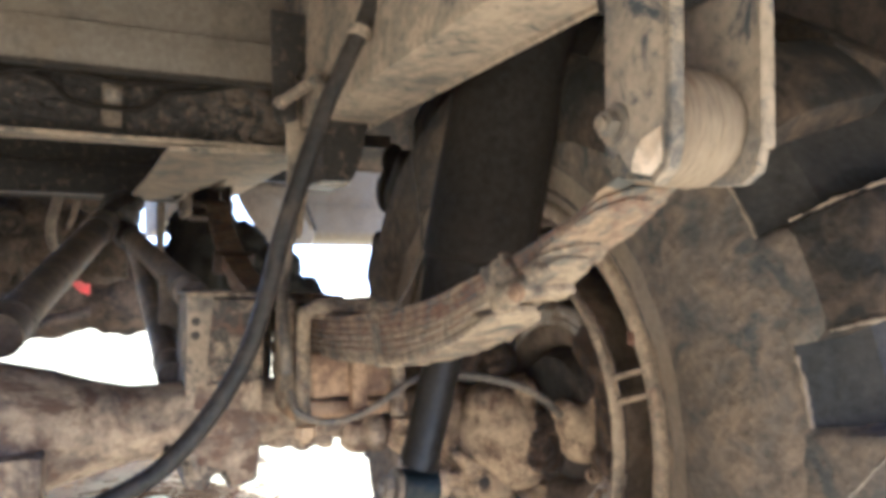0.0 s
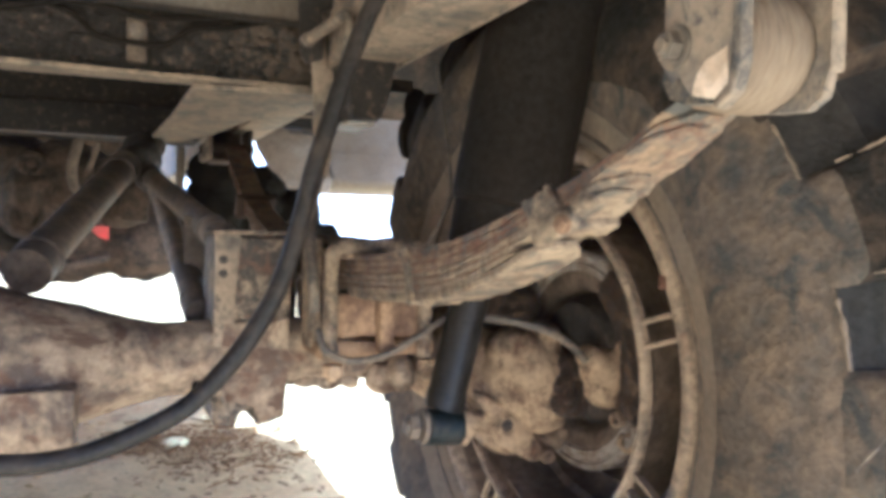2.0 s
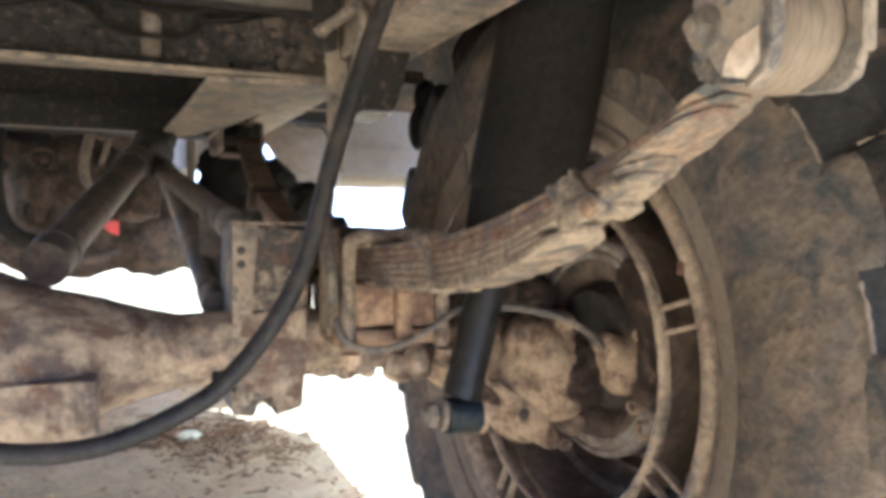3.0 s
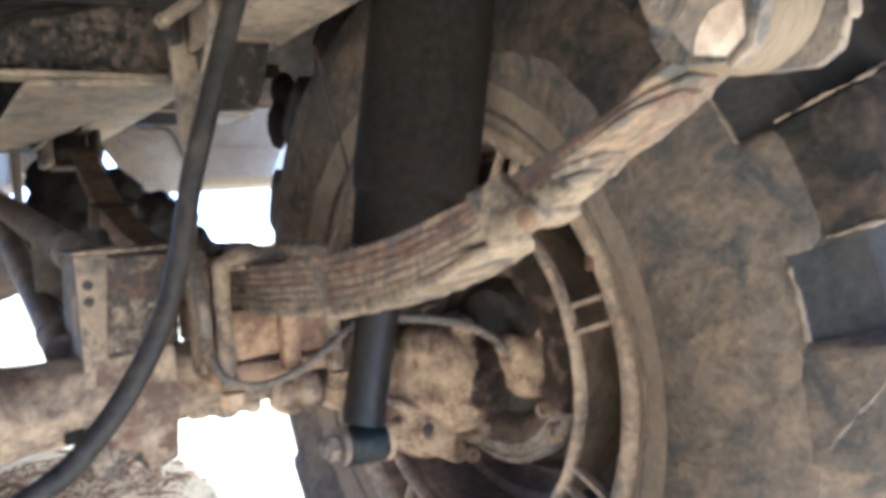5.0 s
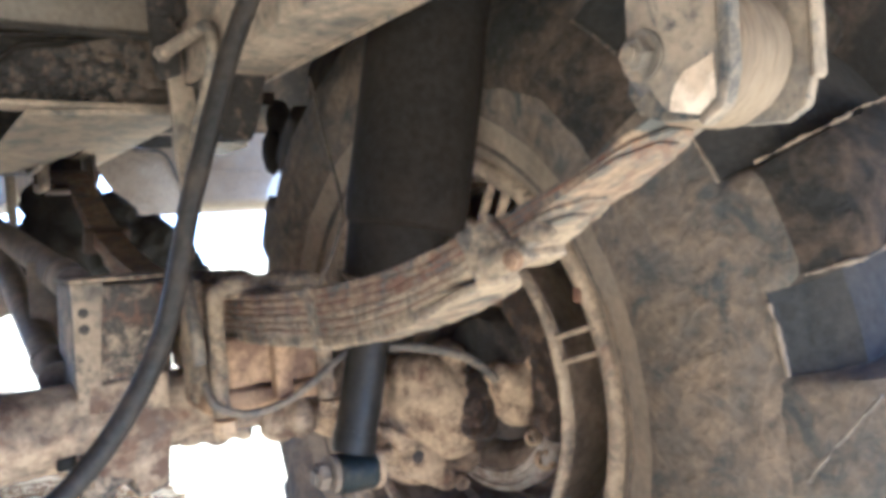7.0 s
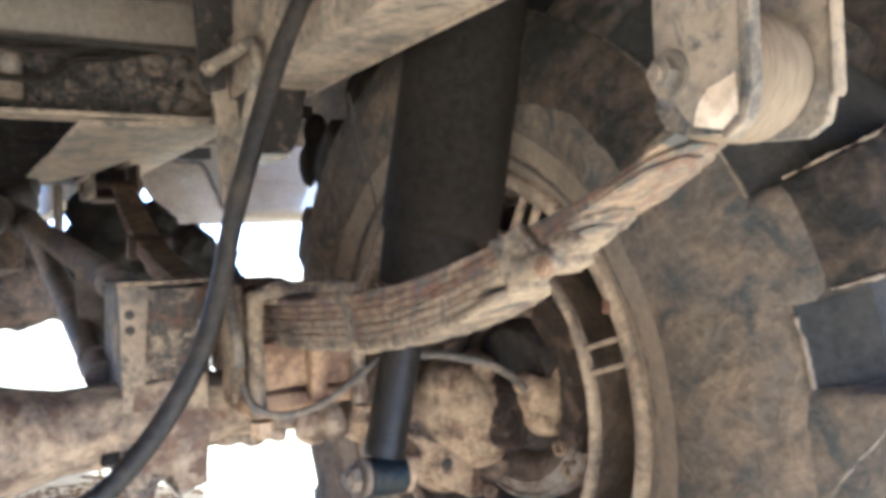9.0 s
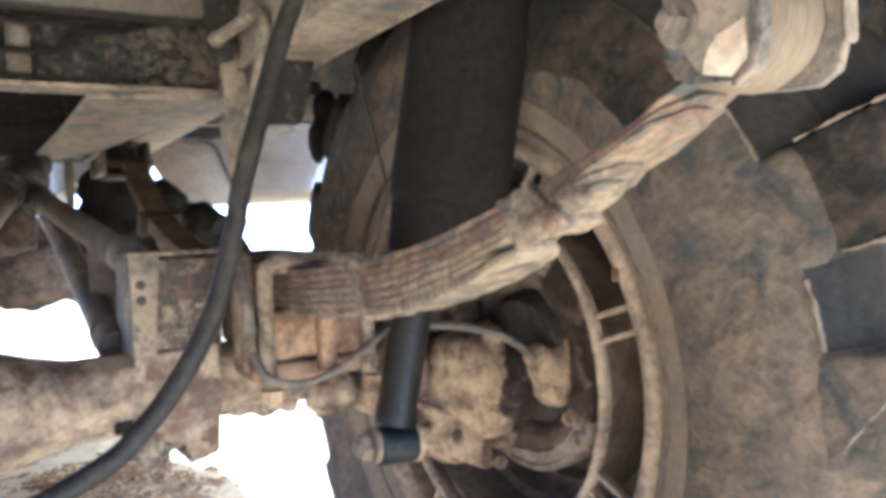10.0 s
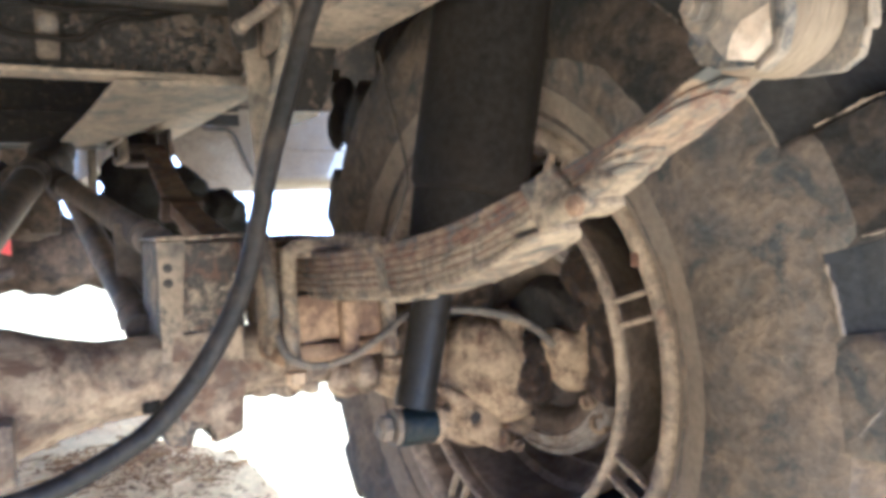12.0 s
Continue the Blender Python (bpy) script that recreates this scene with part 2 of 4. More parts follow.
def rod(points, radius, sides=14, taper=None, cap=True, close=False):
    """A round bar along a polyline that is smoothed first."""
    pts = [Vector(p) for p in points]
    if len(pts) > 2:
        fine = []
        for i in range(len(pts) - 1):
            p0, p1, p2, p3 = pts[max(i - 1, 0)], pts[i], pts[i + 1], pts[min(i + 2, len(pts) - 1)]
            for k in range(8):
                u = k / 8
                fine.append(0.5 * ((2 * p1) + (p2 - p0) * u + (2 * p0 - 5 * p1 + 4 * p2 - p3) * u * u + (3 * p1 - p0 - 3 * p2 + p3) * u**3))
        fine.append(pts[-1])
        pts = fine
    bm = bmesh.new()
    rings = []
    side = Vector((0.3, 0.5, 0.8))
    for i, p in enumerate(pts):
        d = (pts[min(i + 1, len(pts) - 1)] - pts[max(i - 1, 0)]).normalized()
        side = (side - d * side.dot(d)).normalized()
        up = d.cross(side)
        r = radius if taper is None else radius + (taper - radius) * i / (len(pts) - 1)
        rings.append([bm.verts.new(p + r * (math.cos(2 * math.pi * k / sides) * side + math.sin(2 * math.pi * k / sides) * up)) for k in range(sides)])
    for a, b in zip(rings, rings[1:]):
        for k in range(sides):
            bm.faces.new((a[k], a[(k + 1) % sides], b[(k + 1) % sides], b[k]))
    if cap:
        bm.faces.new(rings[0][::-1])
        bm.faces.new(rings[-1])
    return bm


def prism(outline, axis, lo, hi, bevel=0.002, segments=2):
    """A plate with the given outline, lying across an axis; the outline gives the other two coordinates in order."""
    bm = bmesh.new()
    def at(u, v, w):
        return {"x": (w, u, v), "y": (u, w, v), "z": (u, v, w)}[axis]
    a = [bm.verts.new(at(u, v, lo)) for u, v in outline]
    b = [bm.verts.new(at(u, v, hi)) for u, v in outline]
    bm.faces.new(a)
    bm.faces.new(b[::-1])
    for i in range(len(a)):
        k = (i + 1) % len(a)
        bm.faces.new((a[i], b[i], b[k], a[k]))
    bmesh.ops.recalc_face_normals(bm, faces=bm.faces)
    if bevel:
        bmesh.ops.bevel(bm, geom=bm.edges[:], offset=bevel, segments=segments, affect="EDGES", profile=0.5)
    return bm


def roughen(bm, amount, scale, seed=0.0, cuts=0):
    """Lumps of mud and casting skin."""
    if cuts:
        bmesh.ops.subdivide_edges(bm, edges=bm.edges[:], cuts=cuts, use_grid_fill=True)
    bm.normal_update()
    for v in bm.verts:
        n = noise.fractal(v.co * scale + Vector((seed, 3.1, 1.7)), 0.8, 2.0, 4)
        v.co += v.normal * amount * n
    return bm


def hexbolt(centre, axis, r, h, washer=0.0):
    bm = bmesh.new()
    d = Vector(axis).normalized()
    m = Matrix.Translation(centre) @ d.to_track_quat("Z", "Y").to_matrix().to_4x4()
    def cyl(n, rad, z0, z1, chamfer):
        rows = [(rad, z0), (rad, z1 - chamfer), (rad - chamfer, z1)]
        rings = [[bm.verts.new(m @ Vector((q * math.cos(2 * math.pi * k / n), q * math.sin(2 * math.pi * k / n), z))) for k in range(n)] for q, z in rows]
        for a, b in zip(rings, rings[1:]):
            for k in range(n):
                bm.faces.new((a[k], a[(k + 1) % n], b[(k + 1) % n], b[k]))
        bm.faces.new(rings[-1])
        bm.faces.new(rings[0][::-1])
    if washer:
        cyl(20, washer, -h * 0.1, h * 0.22, h * 0.05)
    cyl(6, r, h * 0.2, h, h * 0.1)
    cyl(14, r * 0.55, h * 0.9, h * 1.35, h * 0.06)
    return bm


def curve_at(points, s):
    """Height on a smooth curve through (y, z) points."""
    for (a, za), (b, zb) in zip(points, points[1:]):
        if s <= b:
            u = max(0.0, (s - a) / (b - a))
            return za + (zb - za) * u
    return points[-1][1]


# ---- ground and the truck's body above ----
HUB = Vector((-0.010, -0.063, 0.5045))


def build_ground():
    bm = bmesh.new()
    n = 120
    xs = [math.copysign((abs(i) / 60) ** 5 * 120 + abs(i) * 0.045, i) for i in range(-60, 61)]
    grid = [[bm.verts.new((x, y + 1.2, -0.004 + 0.010 * noise.fractal(Vector((x * 2.6, y * 2.6, 0)), 0.7, 2.0, 5) * max(0.0, 1 - (abs(x) + abs(y)) / 9))) for y in xs] for x in xs]
    for i in range(n):
        for j in range(n):
            bm.faces.new((grid[i][j], grid[i + 1][j], grid[i + 1][j + 1], grid[i][j + 1]))
    return tagged(link("ground", bm, M_GROUND), "pale dusty concrete yard with dirt and litter", "ground", kind="structure")


build_ground()


def build_body():
    t = thing("truck_body", "dark truck body slabs, added to block sun and sky", "truck body")
    # mostly unseen slabs, sized to keep sun and sky off the undercarriage
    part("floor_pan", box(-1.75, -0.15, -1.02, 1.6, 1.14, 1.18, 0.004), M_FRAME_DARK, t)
    arch = [(0.95, 0.93), (0.80, 1.08), (0.55, 1.18), (-0.55, 1.18), (-1.05, 1.14), (-1.05, 1.155), (-0.56, 1.195), (0.56, 1.195), (0.81, 1.092), (0.954, 0.94)]
    part("wheel_arch", prism([(y, z) for y, z in arch], "x", -0.15, 0.34, 0.002), M_DARK, t)
    # outer panel and end plate are added only to stop light leaking in
    part("side_blocker", prism([(-1.05, 1.195), (-1.05, 0.80), (-0.58, 0.80), (-0.53, 0.62), (0.95, 0.62), (0.95, 1.195)], "x", 0.341, 0.36, 0.004), M_DARK, t)
    part("sun_baffle", box(-0.15, 0.34, 0.955, 0.965, 0.925, 1.18, 0.002), M_DARK, t)
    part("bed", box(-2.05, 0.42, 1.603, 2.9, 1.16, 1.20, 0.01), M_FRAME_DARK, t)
    # extra width and the low front are there to shade, not modelled parts
    part("shade_floor", box(-0.147, 0.66, 0.967, 1.6, 1.14, 1.18, 0.004), M_FRAME_DARK, t)
    part("front_baffle", box(-1.85, 0.34, -1.10, -1.056, 0.82, 1.4, 0.01), M_PANEL, t)
    return t


build_body()


# ---- frame ----
def channel(x0, x1, y0, y1, z0, z1, wall, along, mouth):
    """A pressed C channel; along 'x' or 'y', its mouth towards the negative or positive other axis."""
    w = wall
    if along == "y":
        o = [(x0, z0), (x1, z0), (x1, z1), (x0, z1), (x0, z1 - w), (x1 - w, z1 - w), (x1 - w, z0 + w), (x0, z0 + w)]
        if mouth > 0:
            o = [(x0 + x1 - a, b) for a, b in o]
        return prism(o, "y", y0, y1, 0.0015)
    o = [(y0, z0), (y1, z0), (y1, z1), (y0, z1), (y0, z1 - w), (y1 - w, z1 - w), (y1 - w, z0 + w), (y0, z0 + w)]
    if mouth > 0:
        o = [(y0 + y1 - a, b) for a, b in o]
    return prism(o, "x", x0, x1, 0.0015)


RAIL_Z = 0.842


def build_frame():
    rail = thing("frame_rail", "dusty tan steel chassis rail above the leaf spring", "chassis rail")
    part("rail_channel", channel(-0.226, -0.160, -0.85, 2.9, RAIL_Z, 1.02, 0.007, "y", 1), M_FRAME, rail)
    part("flange_edge", roughen(box(-0.1595, -0.1545, -0.85, 0.30, RAIL_Z - 0.003, RAIL_Z + 0.012, 0.0015), 0.001, 40, 0, 3), M_FRAME, rail, "worn lower lip of the rail")
    # bottom gusset between the crossmembers
    part("gusset", roughen(prism([(-0.226, 0.088), (-0.368, 0.116), (-0.372, 0.40), (-0.385, 0.765), (-0.342, 0.765), (-0.293, 0.63), (-0.266, 0.40), (-0.232, 0.13)], "z", 0.816, 0.8215, 0.001), 0.001, 20, 0, 2), M_FRAME, rail, "pale gusset plate under the rail")
    part("gusset_lip", box(-0.300, -0.294, 0.60, 0.765, 0.810, 0.8155, 0.001), M_BARE, rail)
    # hanging brackets by the axle
    part("drop_bracket", roughen(prism([(-0.247, 0.900), (-0.228, 0.900), (-0.228, 0.840), (-0.212, 0.838), (-0.215, 0.800), (-0.2255, 0.712), (-0.2395, 0.712), (-0.2425, 0.808), (-0.2455, 0.846)], "y", 0.045, 0.054, 0.002), 0.0008, 40, 0, 2), M_FRAME, rail, "tan drop bracket under the rail")
    part("bump_bracket", roughen(prism([(-0.222, 0.852), (-0.160, 0.852), (-0.172, 0.80), (-0.182, 0.777), (-0.214, 0.775)], "y", -0.012, 0.06, 0.003), 0.0025, 40, 1, 3), M_FRAME_DARK, rail, "oily spotted bump stop bracket")
    part("bump_shelf", box(-0.220, -0.187, -0.012, 0.06, 0.7705, 0.7742, 0.001), M_BARE, rail, "pale worn shelf under the bracket")
    far = thing("frame_rail", "dusty tan steel chassis rail on the shaded side", "chassis rail")
    part("rail_channel", channel(-1.12, -1.055, -0.85, 2.9, RAIL_Z, 1.02, 0.007, "y", -1), M_FRAME, far)
    cm = thing("crossmember", "oily dark crossmember with a dusty lower lip", "crossmember")
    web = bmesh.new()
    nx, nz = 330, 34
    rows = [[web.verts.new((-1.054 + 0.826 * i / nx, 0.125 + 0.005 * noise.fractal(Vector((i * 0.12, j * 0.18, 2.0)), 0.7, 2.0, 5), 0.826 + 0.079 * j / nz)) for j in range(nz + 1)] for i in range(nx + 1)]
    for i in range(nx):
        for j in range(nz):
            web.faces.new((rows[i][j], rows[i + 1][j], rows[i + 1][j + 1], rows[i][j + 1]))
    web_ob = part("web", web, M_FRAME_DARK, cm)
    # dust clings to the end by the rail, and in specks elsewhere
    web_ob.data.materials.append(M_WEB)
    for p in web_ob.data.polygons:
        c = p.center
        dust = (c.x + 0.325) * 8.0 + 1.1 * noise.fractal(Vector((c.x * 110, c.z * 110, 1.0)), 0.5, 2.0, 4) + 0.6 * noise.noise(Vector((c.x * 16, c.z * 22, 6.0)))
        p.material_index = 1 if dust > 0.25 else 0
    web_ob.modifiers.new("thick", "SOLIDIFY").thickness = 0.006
    part("lower_lip", roughen(box(-1.054, -0.228, 0.095, 0.14, 0.8225, 0.8275, 0.001), 0.0018, 40, 0, 3), M_FRAME, cm, "dusty tan lower lip")
    part("strap", roughen(box(-0.441, -0.419, 0.108, 0.118, 0.838, 0.897, 0.002), 0.0008, 60, 0, 2), M_WEB, cm, "small tan strap with a bolt")
    part("strap_bolt", hexbolt((-0.429, 0.107, 0.873), (0, -1, 0), 0.008, 0.007, 0.010), M_BOLT, cm)
    part("harness", rod([(-0.66, 0.106, 0.86), (-0.56, 0.106, 0.892), (-0.50, 0.106, 0.885), (-0.47, 0.104, 0.862), (-0.43, 0.102, 0.858), (-0.40, 0.104, 0.860), (-0.37, 0.106, 0.882), (-0.33, 0.106, 0.888), (-0.29, 0.108, 0.900), (-0.25, 0.108, 0.902)], 0.0032, 8), M_BLACK, cm, "thin black wire along the crossmember")
    cm2 = thing("crossmember", "deep shaded crossmember with a dusty lower flange", "crossmember")
    part("channel", channel(-1.054, -0.234, 0.77, 0.87, 0.822, 0.884, 0.006, "x", 1), M_FRAME_DARK, cm2)
    part("lower_edge", box(-1.054, -0.300, 0.7655, 0.7690, 0.8205, 0.8235, 0.001), M_BARE, cm2, "worn bright lower edge")
    # dark sheet set where there is only shaded void above the channel
    part("void_sheet", box(-1.054, -0.234, 0.775, 0.785, 0.8855, 1.135, 0.002), M_FRAME_DARK, cm2, "dark sheet put in for the shaded void")
    panel = thing("engine_cover", "beige dusty flat cover panel under the cab", "cover panel")
    part("panel", roughen(box(-1.054, -0.242, 0.062, 0.078, 0.893, 1.12, 0.004), 0.003, 6, 0, 6), M_PANEL, panel)
    part("seam", box(-1.054, -0.242, 0.0585, 0.0615, 0.938, 0.9405, 0.001), M_PANEL, panel)
    part("panel_edge", box(-1.054, -0.242, 0.058, 0.079, 0.8905, 0.8925, 0.0005), M_FRAME_DARK, panel, "dark folded edge of the cover")


build_frame()


def build_hook():
    t = thing("brake_pipe", "tan dusty brake pipe bent over a bracket", "brake pipe")
    part("bracket", roughen(prism([(-0.2670, 0.972), (-0.2270, 0.972), (-0.2270, 0.905), (-0.2390, 0.899), (-0.2365, 0.862), (-0.2374, 0.8465), (-0.2553, 0.840), (-0.2620, 0.846), (-0.2645, 0.862)], "y", 0.028, 0.034, 0.0015), 0.0008, 60, 0, 2), M_FRAME_DARK, t, "dark oily bracket plate")
    part("stub", roughen(rod([(-0.2575, 0.020, 0.8635), (-0.2385, -0.048, 0.8745)], 0.0064, 16), 0.0006, 80), M_FRAME, t, "light tan straight stub")
    part("pipe", rod([(-0.2392, -0.046, 0.8742), (-0.2372, -0.056, 0.8745), (-0.2362, -0.064, 0.8690), (-0.2365, -0.068, 0.8550), (-0.2378, -0.062, 0.8350), (-0.2390, -0.050, 0.8140), (-0.2450, -0.040, 0.7850), (-0.2520, -0.032, 0.7450), (-0.2580, -0.033, 0.7100), (-0.2660, -0.045, 0.6700), (-0.277, -0.080, 0.640), (-0.281, -0.110, 0.605), (-0.280, -0.112, 0.575)], 0.0056, 14), M_OLIVE, t)
    part("nut", hexbolt((-0.2585, 0.0235, 0.8629), (0.27, -0.95, 0.15), 0.0085, 0.010), M_BOLT, t)


build_hook()


def build_hose():
    t = thing("hose", "thick black rubber hose hanging from the frame", "hose")
    pts = [(-0.215, -0.205, 0.95), (-0.236, -0.203, 0.89), (-0.249, -0.2, 0.86), (-0.265, -0.2, 0.824), (-0.282, -0.2, 0.776), (-0.293, -0.2, 0.742), (-0.306, -0.2, 0.701), (-0.317, -0.2, 0.656), (-0.331, -0.2, 0.611), (-0.354, -0.2, 0.569), (-0.383, -0.2, 0.533), (-0.415, -0.2, 0.508), (-0.48, -0.2, 0.484), (-0.547, -0.2, 0.486), (-0.62, -0.19, 0.51), (-0.70, -0.17, 0.57), (-0.76, -0.14, 0.68), (-0.80, -0.05, 0.84), (-0.82, 0.06, 0.90)]
    part("tube", rod(pts, 0.0079, 20), M_HOSE, t)
    part("clip", lathe([(-0.005, 0.0095), (-0.005, 0.011), (0.005, 0.011), (0.005, 0.0095)], "z", 20, True), M_FRAME, t).matrix_basis = Matrix.Translation((-0.240, -0.2025, 0.88)) @ Matrix.Rotation(radians(18), 4, "Y")
    return t


build_hose()


def build_cables():
    t = thing("sensor_cable", "thin dusty cable looping down behind the leaf spring", "cable")
    part("wire", rod([(-0.10, 0.02, 0.85), (-0.118, -0.05, 0.76), (-0.140, -0.11, 0.715), (-0.150, -0.13, 0.69), (-0.166, -0.14, 0.66), (-0.180, -0.145, 0.640), (-0.186, -0.145, 0.625)], 0.0016, 8), M_OLIVE, t)
    t = thing("bleed_pipe", "thin dark pipe running beside the hose", "pipe")
    part("wire", rod([(-0.300, -0.185, 0.675), (-0.318, -0.185, 0.63), (-0.333, -0.185, 0.598), (-0.352, -0.185, 0.566), (-0.376, -0.18, 0.532)], 0.0026, 8), M_OLIVE, t)
    t = thing("brake_cable", "black cable clipped along the crossmember", "cable")
    part("wire", rod([(-0.72, 0.094, 0.885), (-0.62, 0.092, 0.872), (-0.55, 0.092, 0.882), (-0.49, 0.094, 0.894), (-0.42, 0.094, 0.886), (-0.36, 0.096, 0.893), (-0.26, 0.098, 0.903)], 0.0036, 8), M_BLACK, t)


build_cables()


# ---- wheel ----
RADII = [(0.0, 0.0), (0.10, 0.095), (0.15, 0.138), (0.2165, 0.1872), (0.300, 0.2553), (0.4465, 0.416), (0.487, 0.492), (0.60, 0.62)]


def turned(profile, steps, closed=False):
    """A ring of the wheel; its radii are given for the next size up and brought to this rim and tyre."""
    return lathe([(x, curve_at(RADII, r)) for x, r in profile], "x", steps, closed)


def build_wheel():
    t = thing("front_wheel", "muddy front truck wheel with a lugged black tyre", "wheel")
    t.matrix_basis = Matrix.Translation(HUB) @ Matrix.Rotation(radians(2.2), 4, "Z")
    rim = part("rim", turned([(0.03, 0.274), (0.006, 0.2765), (-0.002, 0.280), (-0.006, 0.2855), (-0.0065, 0.2915), (-0.0055, 0.2975), (-0.001, 0.302), (0.006, 0.303), (0.012, 0.300), (0.016, 0.294), (0.012, 0.286)], 128), M_RIM, t)
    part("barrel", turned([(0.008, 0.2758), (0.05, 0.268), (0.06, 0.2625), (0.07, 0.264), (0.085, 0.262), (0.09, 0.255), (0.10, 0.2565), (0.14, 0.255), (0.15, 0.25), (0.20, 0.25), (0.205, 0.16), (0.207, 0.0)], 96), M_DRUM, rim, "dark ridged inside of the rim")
    for x, r in ((0.052, 0.258), (0.100, 0.247)):
        part("barrel_ridge", turned([(x, r + 0.008), (x, r + 0.001), (x + 0.003, r - 0.001), (x + 0.010, r), (x + 0.013, r + 0.003), (x + 0.013, r + 0.008)], 96), M_DARKTAN, rim, "raised dusty ridge inside the rim")
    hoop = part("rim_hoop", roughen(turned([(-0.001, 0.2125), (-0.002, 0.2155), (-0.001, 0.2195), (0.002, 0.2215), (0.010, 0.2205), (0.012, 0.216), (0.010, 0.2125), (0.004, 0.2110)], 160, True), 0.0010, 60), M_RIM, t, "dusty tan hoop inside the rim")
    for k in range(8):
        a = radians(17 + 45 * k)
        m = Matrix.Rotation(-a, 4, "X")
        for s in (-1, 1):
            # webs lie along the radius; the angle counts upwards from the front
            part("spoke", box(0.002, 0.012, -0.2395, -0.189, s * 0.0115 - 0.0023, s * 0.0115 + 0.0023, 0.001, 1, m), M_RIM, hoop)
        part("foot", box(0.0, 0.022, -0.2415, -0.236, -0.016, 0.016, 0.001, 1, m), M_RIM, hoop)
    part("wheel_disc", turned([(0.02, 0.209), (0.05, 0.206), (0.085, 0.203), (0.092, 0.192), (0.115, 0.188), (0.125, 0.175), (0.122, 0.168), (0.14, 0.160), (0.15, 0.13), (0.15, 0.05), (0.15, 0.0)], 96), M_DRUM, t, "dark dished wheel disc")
    part("brake_disc", turned([(0.063, 0.112), (0.060, 0.114), (0.060, 0.122), (0.064, 0.124), (0.064, 0.130), (0.060, 0.132), (0.062, 0.137), (0.066, 0.1405), (0.09, 0.1405), (0.1, 0.135)], 96), M_STEEL, t, "grey worn brake ring behind the knuckle")
    part("disc_bell", turned([(0.09, 0.080), (0.070, 0.090), (0.064, 0.098), (0.0635, 0.112)], 64), M_DRUM, t, "dark rusty bell of the brake disc")
    guard = bmesh.new()
    ring = []
    for i in range(33):
        a = radians(-24 + 82 * i / 32)
        row = []
        for x, r in ((0.058, 0.088), (0.053, 0.092), (0.050, 0.110), (0.053, 0.128), (0.066, 0.1335), (0.070, 0.128), (0.058, 0.110)):
            wob = 0.002 * noise.noise(Vector((i * 0.5, r * 60, 2.0)))
            row.append(guard.verts.new((x + wob, -r * math.cos(a), r * math.sin(a))))
        ring.append(row)
    for a, b in zip(ring, ring[1:]):
        for k in range(7):
            guard.faces.new((a[k], a[(k + 1) % 7], b[(k + 1) % 7], b[k]))
    part("brake_guard", guard, M_WET, t, "dark dirty guard over the brake ring")
    part("rust_spot", roughen(box(-0.0085, -0.004, -0.2215, -0.2135, 0.102, 0.114, 0.0015), 0.0015, 160, 0, 2), M_RUSTY, rim, "flaking orange rust spot")
    part("hub", turned([(0.06, 0.0), (0.06, 0.07), (0.09, 0.085), (0.15, 0.09)], 48), M_DARK, t)
    # tyre carcass and its lugs
    side = [(0.006, 0.294), (-0.004, 0.3045), (-0.010, 0.311), (-0.018, 0.328), (-0.0235, 0.341), (-0.027, 0.350), (-0.031, 0.378), (-0.0305, 0.404), (-0.0262, 0.426), (-0.0180, 0.4425)]
    far_side = [(0.255 - x, r) for x, r in side[::-1]]
    base = [(-0.0125, 0.4455), (-0.002, 0.4545), (0.014, 0.4640), (0.128, 0.4745), (0.241, 0.4640), (0.257, 0.4545), (0.2675, 0.4455)]
    carcass = turned(side, 200)
    outer_wall = turned(far_side, 120)
    for v in carcass.verts:
        r = math.hypot(v.co.y, v.co.z)
        if v.co.x < 0.02 and r > 0.256:
            n = noise.fractal(v.co * 16, 0.8, 2.0, 4)
            v.co.x += 0.0025 * n
    tyre = part("tyre", carcass, M_TYRE, t)
    # pale dust has settled on the bead next to the rim
    tyre.data.materials.append(M_BEAD)
    for p in tyre.data.polygons:
        p.material_index = 1 if math.hypot(p.center.y, p.center.z) < 0.300 else 0
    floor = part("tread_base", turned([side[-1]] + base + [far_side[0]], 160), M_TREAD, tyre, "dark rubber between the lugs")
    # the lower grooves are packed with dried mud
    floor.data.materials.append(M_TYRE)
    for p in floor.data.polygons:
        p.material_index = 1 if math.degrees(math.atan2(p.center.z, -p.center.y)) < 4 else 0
    part("outer_sidewall", outer_wall, M_TYRE, tyre)
    # bare rubber on the upper sidewall, with the ends of two grooves
    bare = bmesh.new()
    steps = 56
    rows = []
    for i in range(steps + 1):
        a = radians(39 + 51 * i / steps)
        low = curve_at([(39, 0.342), (46, 0.345), (52, 0.346), (60, 0.335), (68, 0.323), (90, 0.316)], math.degrees(a)) + 0.0022 * noise.fractal(Vector((i * 0.16, 1.0, 0.0)), 0.7, 2.0, 3)
        row = []
        for k in range(9):
            q = low + (curve_at(RADII, 0.441) - low) * k / 8
            x = curve_at([(curve_at(RADII, rr), xx) for xx, rr in side], q) - 0.0036
            row.append(bare.verts.new((x + (0.0015 if k == 0 else 0), -q * math.cos(a), q * math.sin(a))))
        rows.append(row)
    for a, b in zip(rows, rows[1:]):
        for k in range(8):
            bare.faces.new((a[k], a[k + 1], b[k + 1], b[k]))
    part("bare_band", bare, M_LUG, tyre, "dark rubber where the mud has worn off")
    # raised rings on the sidewall
    for r in (0.3155,):
        x = -0.0125 if r < 0.4 else -0.0235
